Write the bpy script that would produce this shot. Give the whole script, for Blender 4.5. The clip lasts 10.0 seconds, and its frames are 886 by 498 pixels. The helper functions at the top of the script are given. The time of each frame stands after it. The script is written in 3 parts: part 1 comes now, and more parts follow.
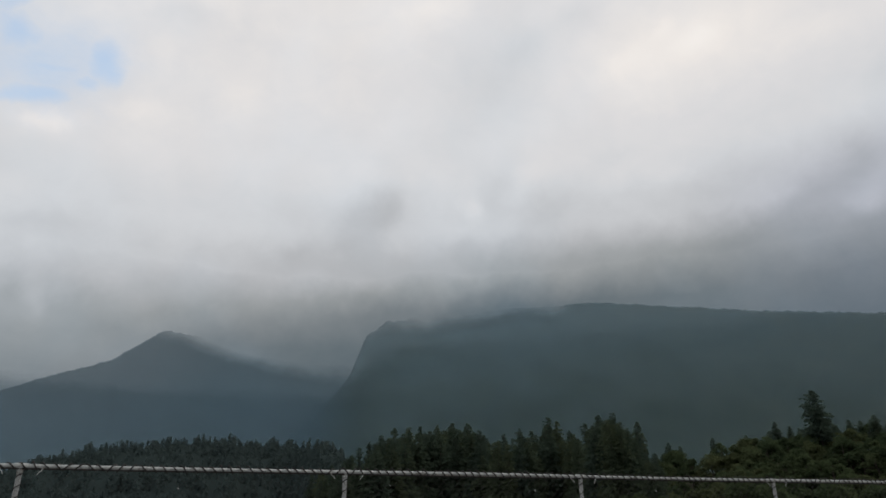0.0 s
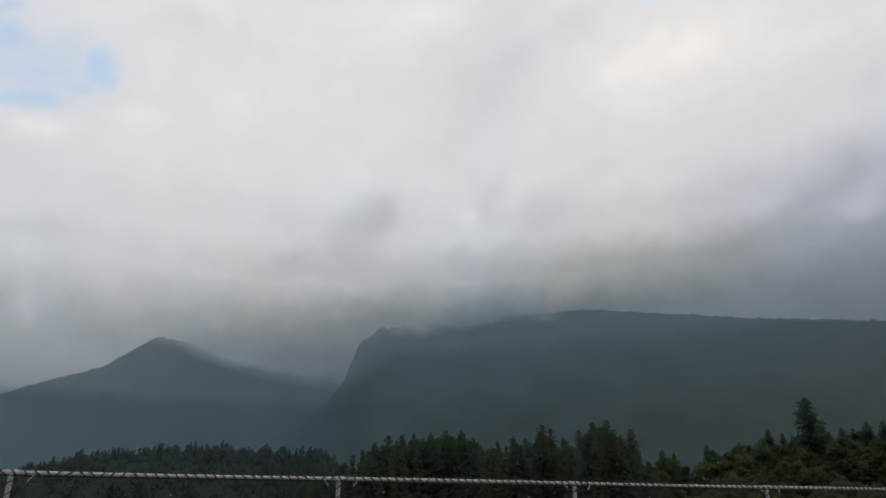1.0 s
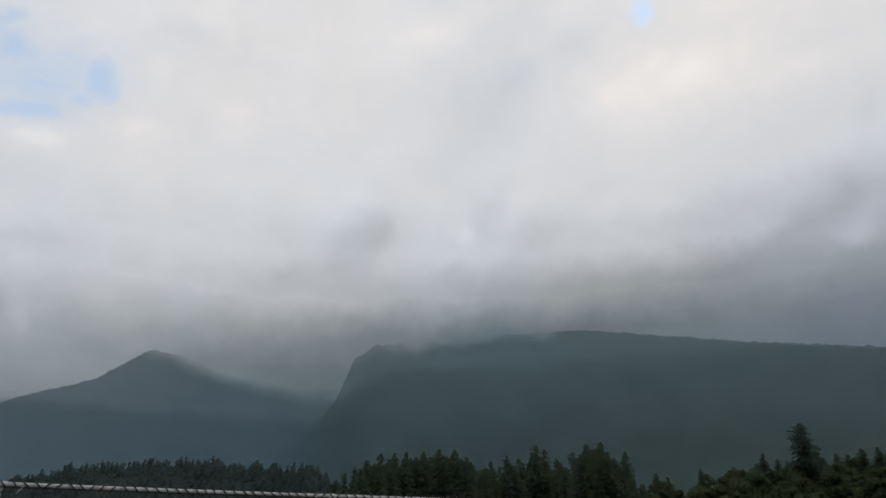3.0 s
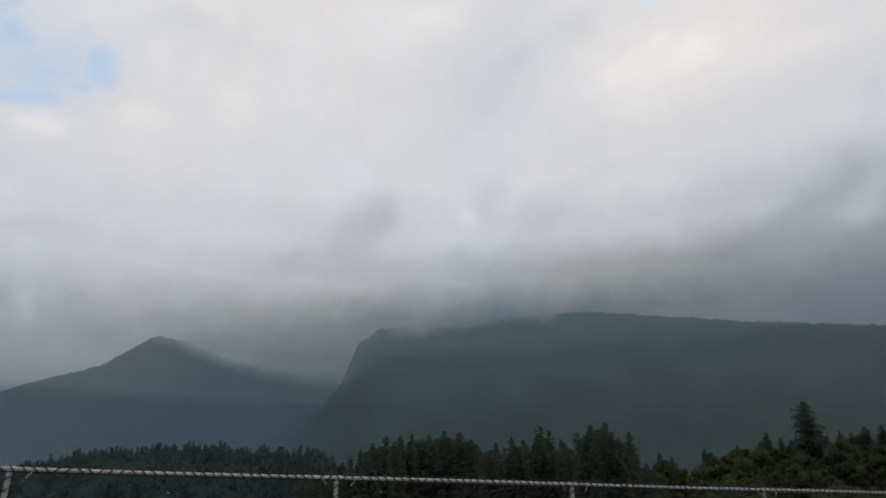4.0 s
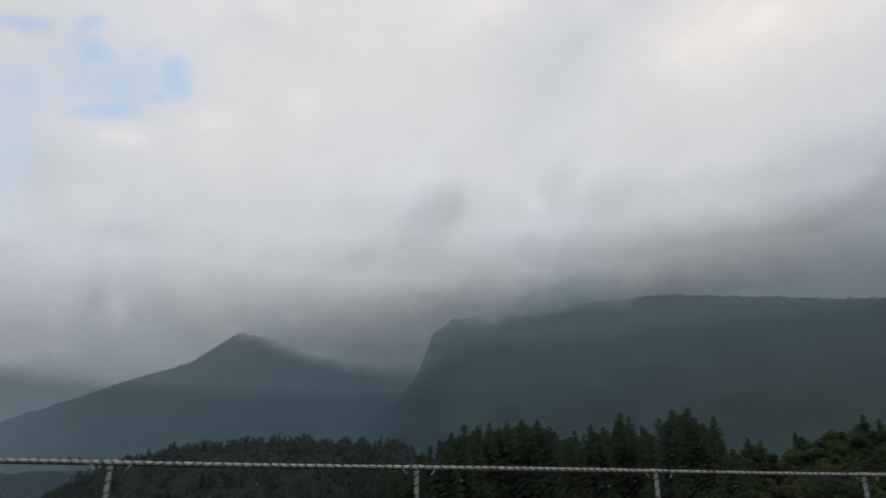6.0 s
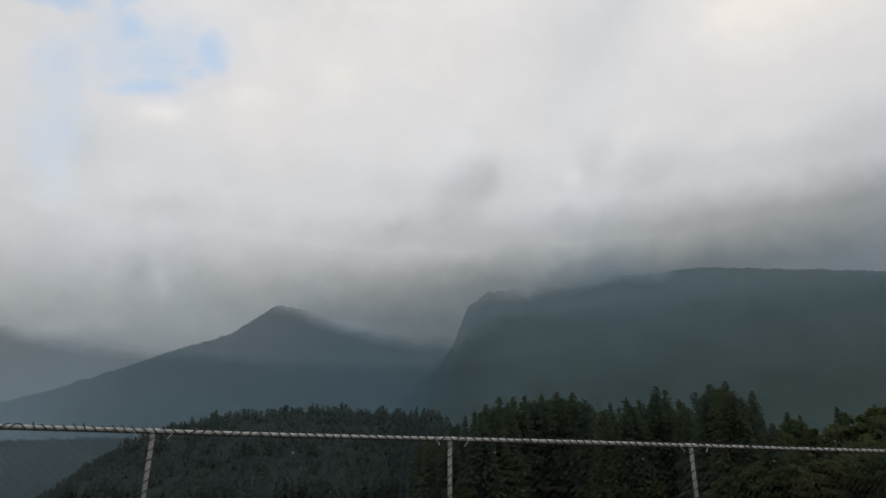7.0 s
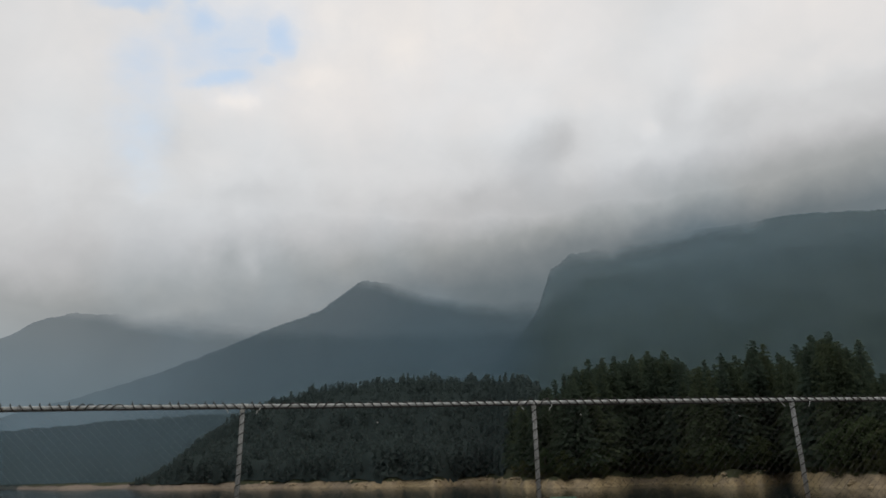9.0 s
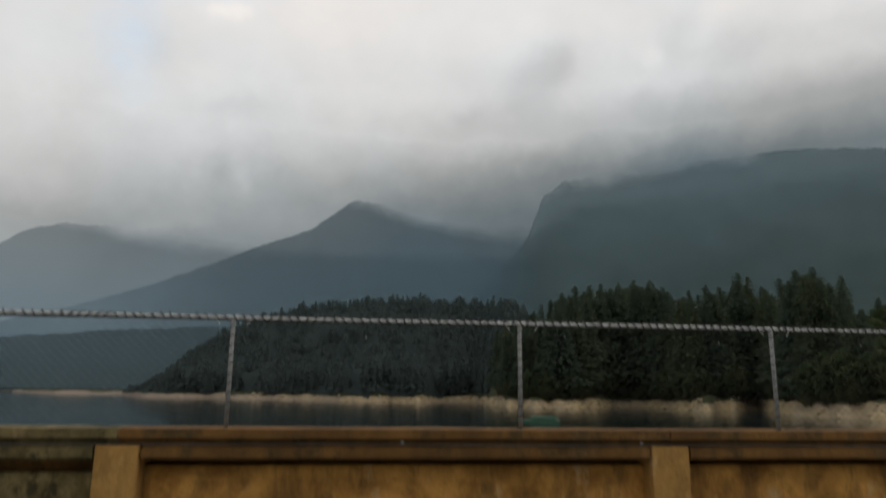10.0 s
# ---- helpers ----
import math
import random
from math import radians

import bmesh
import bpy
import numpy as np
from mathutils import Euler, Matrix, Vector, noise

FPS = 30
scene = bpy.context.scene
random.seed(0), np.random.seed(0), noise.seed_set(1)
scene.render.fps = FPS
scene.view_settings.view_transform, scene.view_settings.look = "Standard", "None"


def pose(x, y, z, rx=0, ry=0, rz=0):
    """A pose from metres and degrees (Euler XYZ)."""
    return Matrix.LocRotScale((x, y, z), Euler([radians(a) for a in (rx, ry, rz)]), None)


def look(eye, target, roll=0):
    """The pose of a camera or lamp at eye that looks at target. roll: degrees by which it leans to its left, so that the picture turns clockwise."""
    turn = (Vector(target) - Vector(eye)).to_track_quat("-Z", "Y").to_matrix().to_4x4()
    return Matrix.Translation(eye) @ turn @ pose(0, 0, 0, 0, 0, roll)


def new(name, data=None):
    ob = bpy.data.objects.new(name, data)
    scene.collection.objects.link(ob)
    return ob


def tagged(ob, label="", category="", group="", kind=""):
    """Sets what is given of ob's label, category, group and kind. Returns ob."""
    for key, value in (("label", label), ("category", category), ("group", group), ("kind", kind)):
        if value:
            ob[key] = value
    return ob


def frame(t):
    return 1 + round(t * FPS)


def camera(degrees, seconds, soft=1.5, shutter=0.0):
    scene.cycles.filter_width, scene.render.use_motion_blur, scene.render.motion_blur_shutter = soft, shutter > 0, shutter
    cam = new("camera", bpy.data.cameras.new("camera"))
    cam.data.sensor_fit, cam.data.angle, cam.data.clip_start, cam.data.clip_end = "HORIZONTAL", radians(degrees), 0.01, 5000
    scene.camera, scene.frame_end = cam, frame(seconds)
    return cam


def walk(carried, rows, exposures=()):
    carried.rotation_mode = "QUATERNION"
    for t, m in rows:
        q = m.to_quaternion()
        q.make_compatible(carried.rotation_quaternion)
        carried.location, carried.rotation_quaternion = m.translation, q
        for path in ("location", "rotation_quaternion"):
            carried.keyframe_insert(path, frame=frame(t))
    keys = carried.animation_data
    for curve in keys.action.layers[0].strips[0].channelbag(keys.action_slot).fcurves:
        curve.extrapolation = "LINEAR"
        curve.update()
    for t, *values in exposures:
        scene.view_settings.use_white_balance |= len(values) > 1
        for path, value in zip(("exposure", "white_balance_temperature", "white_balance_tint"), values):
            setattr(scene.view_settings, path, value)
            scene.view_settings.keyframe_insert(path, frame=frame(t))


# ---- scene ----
cam = camera(65.8, 10.0, soft=1.6, shutter=0.5)
walk(cam, [
    (0, pose(-0.023, -0.058, 1.603, 113.28, 0.94, 0.00)),
    (0.5, pose(-0.013, -0.038, 1.594, 113.50, 1.06, -0.08)),
    (1, pose(-0.025, -0.061, 1.598, 113.82, 0.99, -0.51)),
    (1.5, pose(-0.015, -0.051, 1.594, 114.71, 0.86, -0.91)),
    (2, pose(-0.013, -0.063, 1.588, 115.24, 0.57, -1.38)),
    (2.5, pose(-0.018, -0.106, 1.576, 115.30, 0.46, -1.18)),
    (2.7, pose(-0.020, -0.081, 1.586, 115.35, 0.19, -1.09)),
    (3.8, pose(-0.034, -0.078, 1.591, 114.37, 0.15, -1.40)),
    (4, pose(-0.025, -0.068, 1.586, 113.91, 0.61, -0.72)),
    (4.5, pose(-0.017, -0.047, 1.593, 113.54, 0.71, 0.54)),
    (5, pose(-0.012, -0.048, 1.594, 113.61, 0.72, 0.64)),
    (5.5, pose(-0.015, -0.040, 1.598, 113.50, 0.96, 2.94)),
    (6, pose(-0.024, -0.045, 1.589, 113.11, 0.65, 5.64)),
    (6.2, pose(-0.014, -0.050, 1.597, 111.50, 0.30, 7.30)),
    (7.3, pose(-0.005, 0.025, 1.603, 110.37, -0.25, 8.42)),
    (7.5, pose(0.007, 0.085, 1.611, 109.04, -0.22, 8.45)),
    (8, pose(0.039, 0.144, 1.607, 108.96, -0.31, 10.73)),
    (8.2, pose(0.036, 0.107, 1.621, 108.52, 0.39, 12.74)),
    (8.5, pose(0.033, 0.091, 1.612, 108.66, 1.70, 14.92)),
    (9, pose(0.033, 0.116, 1.610, 108.24, 1.20, 15.93)),
    (9.5, pose(0.022, 0.101, 1.599, 107.80, 0.50, 15.94)),
    (9.7, pose(0.038, 0.084, 1.612, 105.67, -0.23, 15.87)),
    (9.9, pose(0.017, 0.118, 1.619, 103.21, -0.58, 14.88)),
    (10, pose(0.034, 0.117, 1.588, 101.80, -0.59, 14.75)),
], exposures=((0, 0.0, 6500, 10), (2.5, -0.03, 6400, 10), (5.5, -0.06, 6400, 10), (6.2, -0.05, 6450, 10), (7.3, 0.04, 6650, 10), (9, 0.1, 6700, 10), (10, 0.14, 6800, 10)))


# ---- world, sun ----
def lin(r, g, b):
    """Linear colour from screen values of 0 to 255."""
    return tuple((c / 255 / 12.92 if c < 10 else ((c / 255 + 0.055) / 1.055) ** 2.4) for c in (r, g, b))


class Nodes:
    """Short hand for building a node tree."""

    def __init__(self, tree):
        self.tree = tree
        tree.nodes.clear()

    def add(self, kind):
        return self.tree.nodes.new(kind)

    def put(self, socket, value):
        if isinstance(value, bpy.types.NodeSocket):
            self.tree.links.new(value, socket)
        elif isinstance(value, (tuple, list)) and len(value) == 3 and socket.type == "RGBA":
            socket.default_value = (*value, 1)
        else:
            socket.default_value = value

    def math(self, op, a, b=0.0, c=0.0):
        node = self.add("ShaderNodeMath")
        node.operation = op
        for socket, value in zip(node.inputs, (a, b, c)):
            self.put(socket, value)
        return node.outputs[0]

    def span(self, value, a, b, c=0.0, d=1.0, smooth=True):
        node = self.add("ShaderNodeMapRange")
        node.interpolation_type = "SMOOTHSTEP" if smooth else "LINEAR"
        for socket, v in zip(node.inputs, (value, a, b, c, d)):
            self.put(socket, v)
        return node.outputs[0]

    def noise(self, vector, scale, detail=4.0, rough=0.55, warp=0.0):
        node = self.add("ShaderNodeTexNoise")
        self.put(node.inputs["Vector"], vector)
        for key, v in (("Scale", scale), ("Detail", detail), ("Roughness", rough), ("Distortion", warp)):
            node.inputs[key].default_value = v
        return node.outputs["Fac"]

    def mix(self, f, a, b, blend="MIX"):
        node = self.add("ShaderNodeMix")
        node.data_type, node.blend_type = "RGBA", blend
        self.put(node.inputs[0], f)
        self.put(node.inputs[6], a)
        self.put(node.inputs[7], b)
        return node.outputs[2]

    def ramp(self, f, stops, way="LINEAR"):
        node = self.add("ShaderNodeValToRGB")
        node.color_ramp.interpolation = way
        e = node.color_ramp.elements
        while len(e) < len(stops):
            e.new(0.5)
        for item, (at, colour) in zip(e, stops):
            item.position = at
            item.color = (*colour, 1)
        self.put(node.inputs[0], f)
        return node.outputs[0]

    def scaled(self, vector, x, y, z):
        node = self.add("ShaderNodeMapping")
        self.put(node.inputs["Vector"], vector)
        node.inputs["Scale"].default_value = (x, y, z)
        return node.outputs[0]


# cloud brightness, by height above the horizon (rows) and by bearing (from right to left)
BEARINGS = (-40, -28, -17, -6, 5, 16, 27, 38, 50)
CLOUD = (
    (-5, (100, 100, 99, 98, 100, 110, 122, 134, 142)),
    (8, (102, 100, 97, 95, 99, 110, 130, 140, 152)),
    (12, (106, 104, 99, 97, 100, 106, 130, 132, 156)),
    (15, (112, 108, 102, 98, 104, 114, 142, 158, 186)),
    (18, (128, 122, 112, 103, 122, 148, 172, 185, 198)),
    (21, (150, 149, 156, 158, 174, 188, 196, 200, 204)),
    (25, (182, 190, 199, 199, 197, 203, 208, 206, 205)),
    (30, (208, 214, 218, 213, 212, 218, 220, 214, 210)),
    (36, (222, 228, 223, 214, 218, 222, 222, 215, 210)),
    (43, (225, 228, 224, 217, 226, 223, 221, 215, 210)),
    (60, (220, 220, 220, 218, 220, 218, 216, 213, 210)),
)
# openings in the cloud: bearing, height, half length, half width, turn in degrees, depth
GAPS = ((37.8, 34.9, 3.0, 1.5, -171, 1.0), (38.6, 36.2, 2.4, 0.9, 150, 0.8), (30.5, 34.5, 2.4, 2.0, 166, 1.0), (31.6, 32.9, 2.2, 0.9, -176, 0.8), (35.7, 31.2, 4.2, 1.1, 169, 0.95), (34.5, 33.5, 4.6, 0.8, 167, 0.8),
        (35.4, 33.6, 9.0, 4.4, 169, 0.72), (41.6, 26.0, 3.8, 5.0, 166, 0.52), (-22.5, 42.6, 1.7, 1.5, -168, 0.95), (43.3, 35.1, 4.0, 0.8, 169, 0.8), (42.5, 31.0, 4.0, 4.4, 169, 0.62))
# darker scraps of cloud
DARK = ((6.3, 25.6, 3.4, 2.0, 130, -14), (4.5, 27.3, 1.9, 1.1, 122, -8), (13.2, 22.4, 2.6, 1.1, 156, -7), (-5.4, 28.6, 2.9, 1.6, 133, -9), (-9.6, 25.7, 2.6, 1.6, 138, -9),
        (-32.8, 24.4, 4.6, 1.0, 166, -13), (-35.9, 25.8, 2.3, 1.2, 155, -7), (-16.8, 29.8, 2.5, 0.7, 171, -5), (32.7, 22.0, 2.7, 0.8, 169, -5), (-5.0, 35.7, 5.3, 3.7, 131, -8),
        (-9.6, 39.2, 3.3, 1.8, 163, -9), (-15.4, 41.3, 2.8, 1.2, 174, -8))
SCRAPS = ((-38.2, 30.8, 0.9, 2.3, -160, -6), (33.8, 17.6, 1.9, 1.3, 99, -14), (29.1, 18.2, 2.6, 0.9, 174, -9), (29.3, 16.7, 2.6, 1.1, -176, -7), (39.6, 25.7, 1.6, 2.4, 166, -6),
          (-25.0, 21.9, 3.0, 1.2, 156, -5), (1.3, 28.5, 1.5, 1.2, 144, -4), (24.8, 39.5, 2.6, 1.2, 168, -8))
# paler billows
PALE = ((-24.2, 37.2, 3.6, 1.7, -175, 9), (-25.4, 37.4, 1.7, 1.0, 168, 9), (-19.0, 37.0, 2.0, 0.9, 157, 6), (-22.4, 38.9, 1.5, 0.6, 168, 8), (-0.3, 42.4, 4.7, 1.6, 168, 10), (-21.7, 27.6, 1.7, 0.9, -170, 7),
        (-3.1, 26.7, 1.1, 0.9, 136, 11), (-35.3, 22.8, 1.6, 1.0, 174, 14), (33.9, 29.6, 1.7, 0.9, 175, 14), (18.3, 34.7, 2.1, 2.6, 172, 5), (9.4, 20.9, 3.0, 1.1, 169, 5), (-9.4, 29.5, 1.8, 1.0, 149, 5))
WISPS = ((-16.0, 27.8, 2.0, 0.8, 170, 4), (31.4, 16.8, 0.9, 1.2, 173, 6), (37.3, 12.6, 2.3, 0.9, 162, 8), (27.0, 18.9, 1.8, 1.1, 174, 7), (19.2, 18.2, 2.9, 1.1, 177, 3), (-28.5, 31.7, 2.6, 1.7, 167, 3),
         (34.8, 24.5, 1.9, 1.2, 167, 5), (28.1, 31.6, 2.8, 0.8, 168, 5), (39.4, 12.2, 2.0, 0.6, 166, 5))

world = bpy.data.worlds.new("overcast_sky")
scene.world = world
world.use_nodes = True
n = Nodes(world.node_tree)
way = n.add("ShaderNodeTexCoord").outputs["Generated"]
axes = n.add("ShaderNodeSeparateXYZ")
n.put(axes.inputs[0], way)
x, y, z = axes.outputs
bearing = n.math("MULTIPLY", n.math("ARCTAN2", n.math("MULTIPLY", x, -1.0), y), 57.2958)
height = n.math("MULTIPLY", n.math("ARCSINE", z), 57.2958)


def stirred(value, shift, scale, amount):
    node = n.add("ShaderNodeVectorMath")
    node.operation = "ADD"
    n.put(node.inputs[0], way)
    node.inputs[1].default_value = shift
    wave = n.noise(node.outputs[0], scale, 3.0, 0.6)
    return n.math("ADD", value, n.math("MULTIPLY", n.math("SUBTRACT", wave, 0.5), amount))


b2 = stirred(stirred(bearing, (3, 1, 7), 6.0, 4.0), (2, 8, 1), 20.0, 2.4)
h2 = stirred(stirred(height, (9, 4, 2), 6.0, 2.2), (5, 1, 3), 20.0, 1.5)
across = n.span(b2, BEARINGS[0], BEARINGS[-1], smooth=False)
value = None
for i, (at, row) in enumerate(CLOUD):
    stops = [((b - BEARINGS[0]) / (BEARINGS[-1] - BEARINGS[0]), (v / 255,) * 3) for b, v in zip(BEARINGS, row)]
    tone = n.ramp(across, stops, "B_SPLINE" if at > 21 else "EASE")
    value = tone if value is None else n.mix(n.span(h2, CLOUD[i - 1][0], at, smooth=at > 21), value, tone)


def spot(b, h, long, wide, turn):
    """A soft oval patch, its long axis turned by so many degrees."""
    c, d = math.cos(radians(turn)), math.sin(radians(turn))
    db, dh = n.math("SUBTRACT", b2, b), n.math("SUBTRACT", h2, h)
    u = n.math("MULTIPLY_ADD", db, c / long, n.math("MULTIPLY", dh, d / long))
    v = n.math("MULTIPLY_ADD", db, -d / wide, n.math("MULTIPLY", dh, c / wide))
    return n.math("EXPONENT", n.math("MULTIPLY", n.math("MULTIPLY_ADD", u, u, n.math("MULTIPLY", v, v)), -1.0))


for *oval, change in DARK + SCRAPS + PALE + WISPS:
    value = n.math("MULTIPLY_ADD", spot(*oval), change / 255, value)
billow = n.noise(n.scaled(way, 1, 1, 1.15), 7.0, 6.0, 0.55, 0.4)
value = n.math("ADD", value, n.math("MULTIPLY", n.math("SUBTRACT", billow, 0.5), 0.065))
wisp = n.math("MULTIPLY", n.math("SUBTRACT", n.noise(n.scaled(way, 1, 1, 1.3), 19.0, 6.0, 0.6, 0.8), 0.5), n.span(height, 16.0, 34.0, 0.035, 0.03))
value = n.math("ADD", value, wisp)
cloud = n.ramp(value, [(0.0, lin(30, 38, 44)), (0.30, lin(70, 82, 92)), (0.41, lin(98, 109, 115)), (0.49, lin(121, 128, 132)), (0.60, lin(150, 154, 156)),
                       (0.72, lin(182, 184, 187)), (0.81, lin(207, 209, 212)), (0.86, lin(219, 218, 219)), (0.91, lin(236, 231, 227)), (1.0, lin(250, 245, 239))])
cool = n.noise(way, 3.2, 3.0)
cloud = n.mix(n.span(cool, 0.42, 0.68, 0.0, 0.5), cloud, lin(203, 212, 220), "SOFT_LIGHT")
# slate tone of the thick cloud, and bluer air low down
cloud = n.mix(n.math("MULTIPLY", n.span(bearing, -34.0, -20.0, 1.0, 0.0), n.span(height, 23.0, 30.0, 1.0, 0.0)), cloud, n.mix(1.0, cloud, (0.97, 0.99, 1.06), "MULTIPLY"))
cloud = n.mix(n.span(height, 5.0, 13.5, 1.0, 0.0), cloud, n.mix(1.0, cloud, (0.87, 0.99, 1.07), "MULTIPLY"))
sky = n.add("ShaderNodeTexSky")
sky.sky_type, sky.sun_disc, sky.sun_elevation, sky.sun_rotation = "NISHITA", False, radians(45), radians(80)
blue = n.add("ShaderNodeVectorMath")
blue.operation = "SCALE"
n.put(blue.inputs[0], sky.outputs[0])
blue.inputs["Scale"].default_value = 0.31
gap = None
for g in GAPS:
    s = n.math("MULTIPLY", spot(*g[:5]), g[5])
    gap = s if gap is None else n.math("MAXIMUM", gap, s)
gap = n.math("ADD", gap, n.math("MULTIPLY", n.math("SUBTRACT", n.noise(n.scaled(way, 1, 1, 1.8), 14.0, 6.0, 0.62), 0.5), 0.55))
colour = n.mix(n.span(gap, 0.15, 1.15, 0.0, 0.56), cloud, n.mix(1.0, blue.outputs[0], (0.94, 1.06, 0.98), "MULTIPLY"))
light = n.add("ShaderNodeBackground")
n.put(light.inputs["Color"], colour)
light.inputs["Strength"].default_value = 1.0
n.tree.links.new(light.outputs[0], n.add("ShaderNodeOutputWorld").inputs[0])

lamp = bpy.data.lights.new("sun", "SUN")
lamp.energy, lamp.angle, lamp.color = 0.5, radians(40), (1.0, 0.95, 0.88)
new("sun", lamp).matrix_world = look((110, 20, 112), (0, 0, 0))


# ---- materials ----
EYE = 1.6


def material(name):
    m = bpy.data.materials.new(name)
    m.use_nodes = True
    return m, Nodes(m.node_tree)


def finish(k, colour, rough=0.9, bump=None, depth=0.02, metal=0.0, clear=None, spec=0.3, tint=(1, 1, 1)):
    """Principled surface; clear: how much of it is hidden by the air in front, so that the sky behind shows."""
    s = k.add("ShaderNodeBsdfPrincipled")
    k.put(s.inputs["Base Color"], colour)
    k.put(s.inputs["Roughness"], rough)
    k.put(s.inputs["Metallic"], metal)
    k.put(s.inputs["Specular IOR Level"], spec)
    if bump is not None:
        b = k.add("ShaderNodeBump")
        b.inputs["Distance"].default_value = depth
        k.put(b.inputs["Height"], bump)
        k.tree.links.new(b.outputs[0], s.inputs["Normal"])
    out = s.outputs[0]
    if clear is not None:
        mixed = k.add("ShaderNodeMixShader")
        k.put(mixed.inputs[0], clear)
        k.tree.links.new(out, mixed.inputs[1])
        air = k.add("ShaderNodeBsdfTransparent")
        k.put(air.inputs[0], tint)
        k.tree.links.new(air.outputs[0], mixed.inputs[2])
        out = mixed.outputs[0]
    k.tree.links.new(out, k.add("ShaderNodeOutputMaterial").inputs[0])


def place(k):
    return k.add("ShaderNodeNewGeometry").outputs["Position"]


def height_of(k, p):
    node = k.add("ShaderNodeSeparateXYZ")
    k.put(node.inputs[0], p)
    return node.outputs[2]


def hazy_forest_material(name, high, low, zone, air, cloud, veils=()):
    """Wooded slope: colours high and low with blue haze mixed in, greener below the height zone. air: how much of it
    the haze hides; cloud: bearing, and the heights in degrees at which the cloud begins to swallow it and has done so;
    veils: bearing, half width and strength of thicker mist."""
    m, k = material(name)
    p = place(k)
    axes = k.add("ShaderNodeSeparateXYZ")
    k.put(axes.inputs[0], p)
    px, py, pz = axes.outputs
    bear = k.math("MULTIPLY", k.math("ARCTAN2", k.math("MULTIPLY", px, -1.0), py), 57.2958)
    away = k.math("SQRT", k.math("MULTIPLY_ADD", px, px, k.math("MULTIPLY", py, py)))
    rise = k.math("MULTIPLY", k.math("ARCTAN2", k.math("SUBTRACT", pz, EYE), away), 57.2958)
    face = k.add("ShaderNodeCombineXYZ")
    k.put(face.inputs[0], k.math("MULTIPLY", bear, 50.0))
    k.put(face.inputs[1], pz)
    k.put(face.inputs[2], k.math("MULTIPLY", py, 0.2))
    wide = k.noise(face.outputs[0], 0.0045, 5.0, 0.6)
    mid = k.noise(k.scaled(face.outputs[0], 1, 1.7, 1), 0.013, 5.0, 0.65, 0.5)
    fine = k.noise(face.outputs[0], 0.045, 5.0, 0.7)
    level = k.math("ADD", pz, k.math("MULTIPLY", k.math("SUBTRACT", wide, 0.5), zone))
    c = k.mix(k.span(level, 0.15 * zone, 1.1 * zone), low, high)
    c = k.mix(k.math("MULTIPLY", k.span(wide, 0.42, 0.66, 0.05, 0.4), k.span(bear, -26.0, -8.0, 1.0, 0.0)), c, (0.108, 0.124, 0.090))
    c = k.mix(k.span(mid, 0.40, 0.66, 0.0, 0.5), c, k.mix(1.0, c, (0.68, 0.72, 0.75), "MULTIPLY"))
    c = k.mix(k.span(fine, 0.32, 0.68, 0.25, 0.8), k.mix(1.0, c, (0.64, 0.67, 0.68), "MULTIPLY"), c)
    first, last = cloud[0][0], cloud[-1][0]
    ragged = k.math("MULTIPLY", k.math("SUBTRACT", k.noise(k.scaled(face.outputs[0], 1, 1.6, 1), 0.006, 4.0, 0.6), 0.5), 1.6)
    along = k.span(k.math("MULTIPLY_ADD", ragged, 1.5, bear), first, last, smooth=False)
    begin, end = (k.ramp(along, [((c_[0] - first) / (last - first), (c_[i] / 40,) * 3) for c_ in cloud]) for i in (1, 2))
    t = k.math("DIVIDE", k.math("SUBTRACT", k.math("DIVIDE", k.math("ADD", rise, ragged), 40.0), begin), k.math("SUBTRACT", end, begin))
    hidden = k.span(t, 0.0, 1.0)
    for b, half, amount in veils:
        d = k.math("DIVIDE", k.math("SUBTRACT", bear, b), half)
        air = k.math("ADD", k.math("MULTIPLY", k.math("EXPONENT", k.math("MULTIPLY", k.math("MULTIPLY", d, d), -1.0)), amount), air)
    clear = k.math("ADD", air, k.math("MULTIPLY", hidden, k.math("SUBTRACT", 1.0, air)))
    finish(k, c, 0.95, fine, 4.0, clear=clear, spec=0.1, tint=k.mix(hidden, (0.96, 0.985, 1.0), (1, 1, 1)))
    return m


# where the cloud hangs on the mountains: bearing, heights in degrees of its lower and upper limit
LEFT_CLOUD = ((-14, 14, 16.5), (-6, 14.5, 16.5), (3, 14, 15.8), (7.5, 11.6, 13.7), (10.5, 12.0, 13.8), (14, 12.6, 14.1), (17.5, 13.3, 14.6), (19.5, 13.8, 15.4), (21.5, 14.6, 16.6), (24, 14.8, 17.2), (28, 12.6, 17), (31.5, 11.0, 15.5), (36, 10.0, 13.5), (45, 9.0, 13))
RIGHT_CLOUD = ((-40, 30, 32), (-15, 24, 26), (-12.6, 18.2, 20.2), (-10, 17.0, 18.6), (-5.3, 16.8, 18.2), (-3, 16.4, 18.0), (1, 15.8, 17.5), (4.5, 15.9, 18.2), (6.5, 15.0, 18.0), (9, 14, 17), (15, 13, 16))
FAR_CLOUD = ((20, 10.2, 11.8), (33, 10.2, 11.9), (37, 10.3, 12.1), (40.5, 10.7, 12.1), (43, 11.2, 13.0), (46, 11.2, 13.6), (49, 10.5, 14), (60, 9, 13))
NO_CLOUD = ((-90, 38, 39), (90, 38, 39))
# blue haze is put into these slope colours; right ridge paler towards its top
FAR_RIDGE = hazy_forest_material("far_ridge_forest", (0.054, 0.092, 0.118), (0.05, 0.088, 0.108), 500, 0.72, FAR_CLOUD)
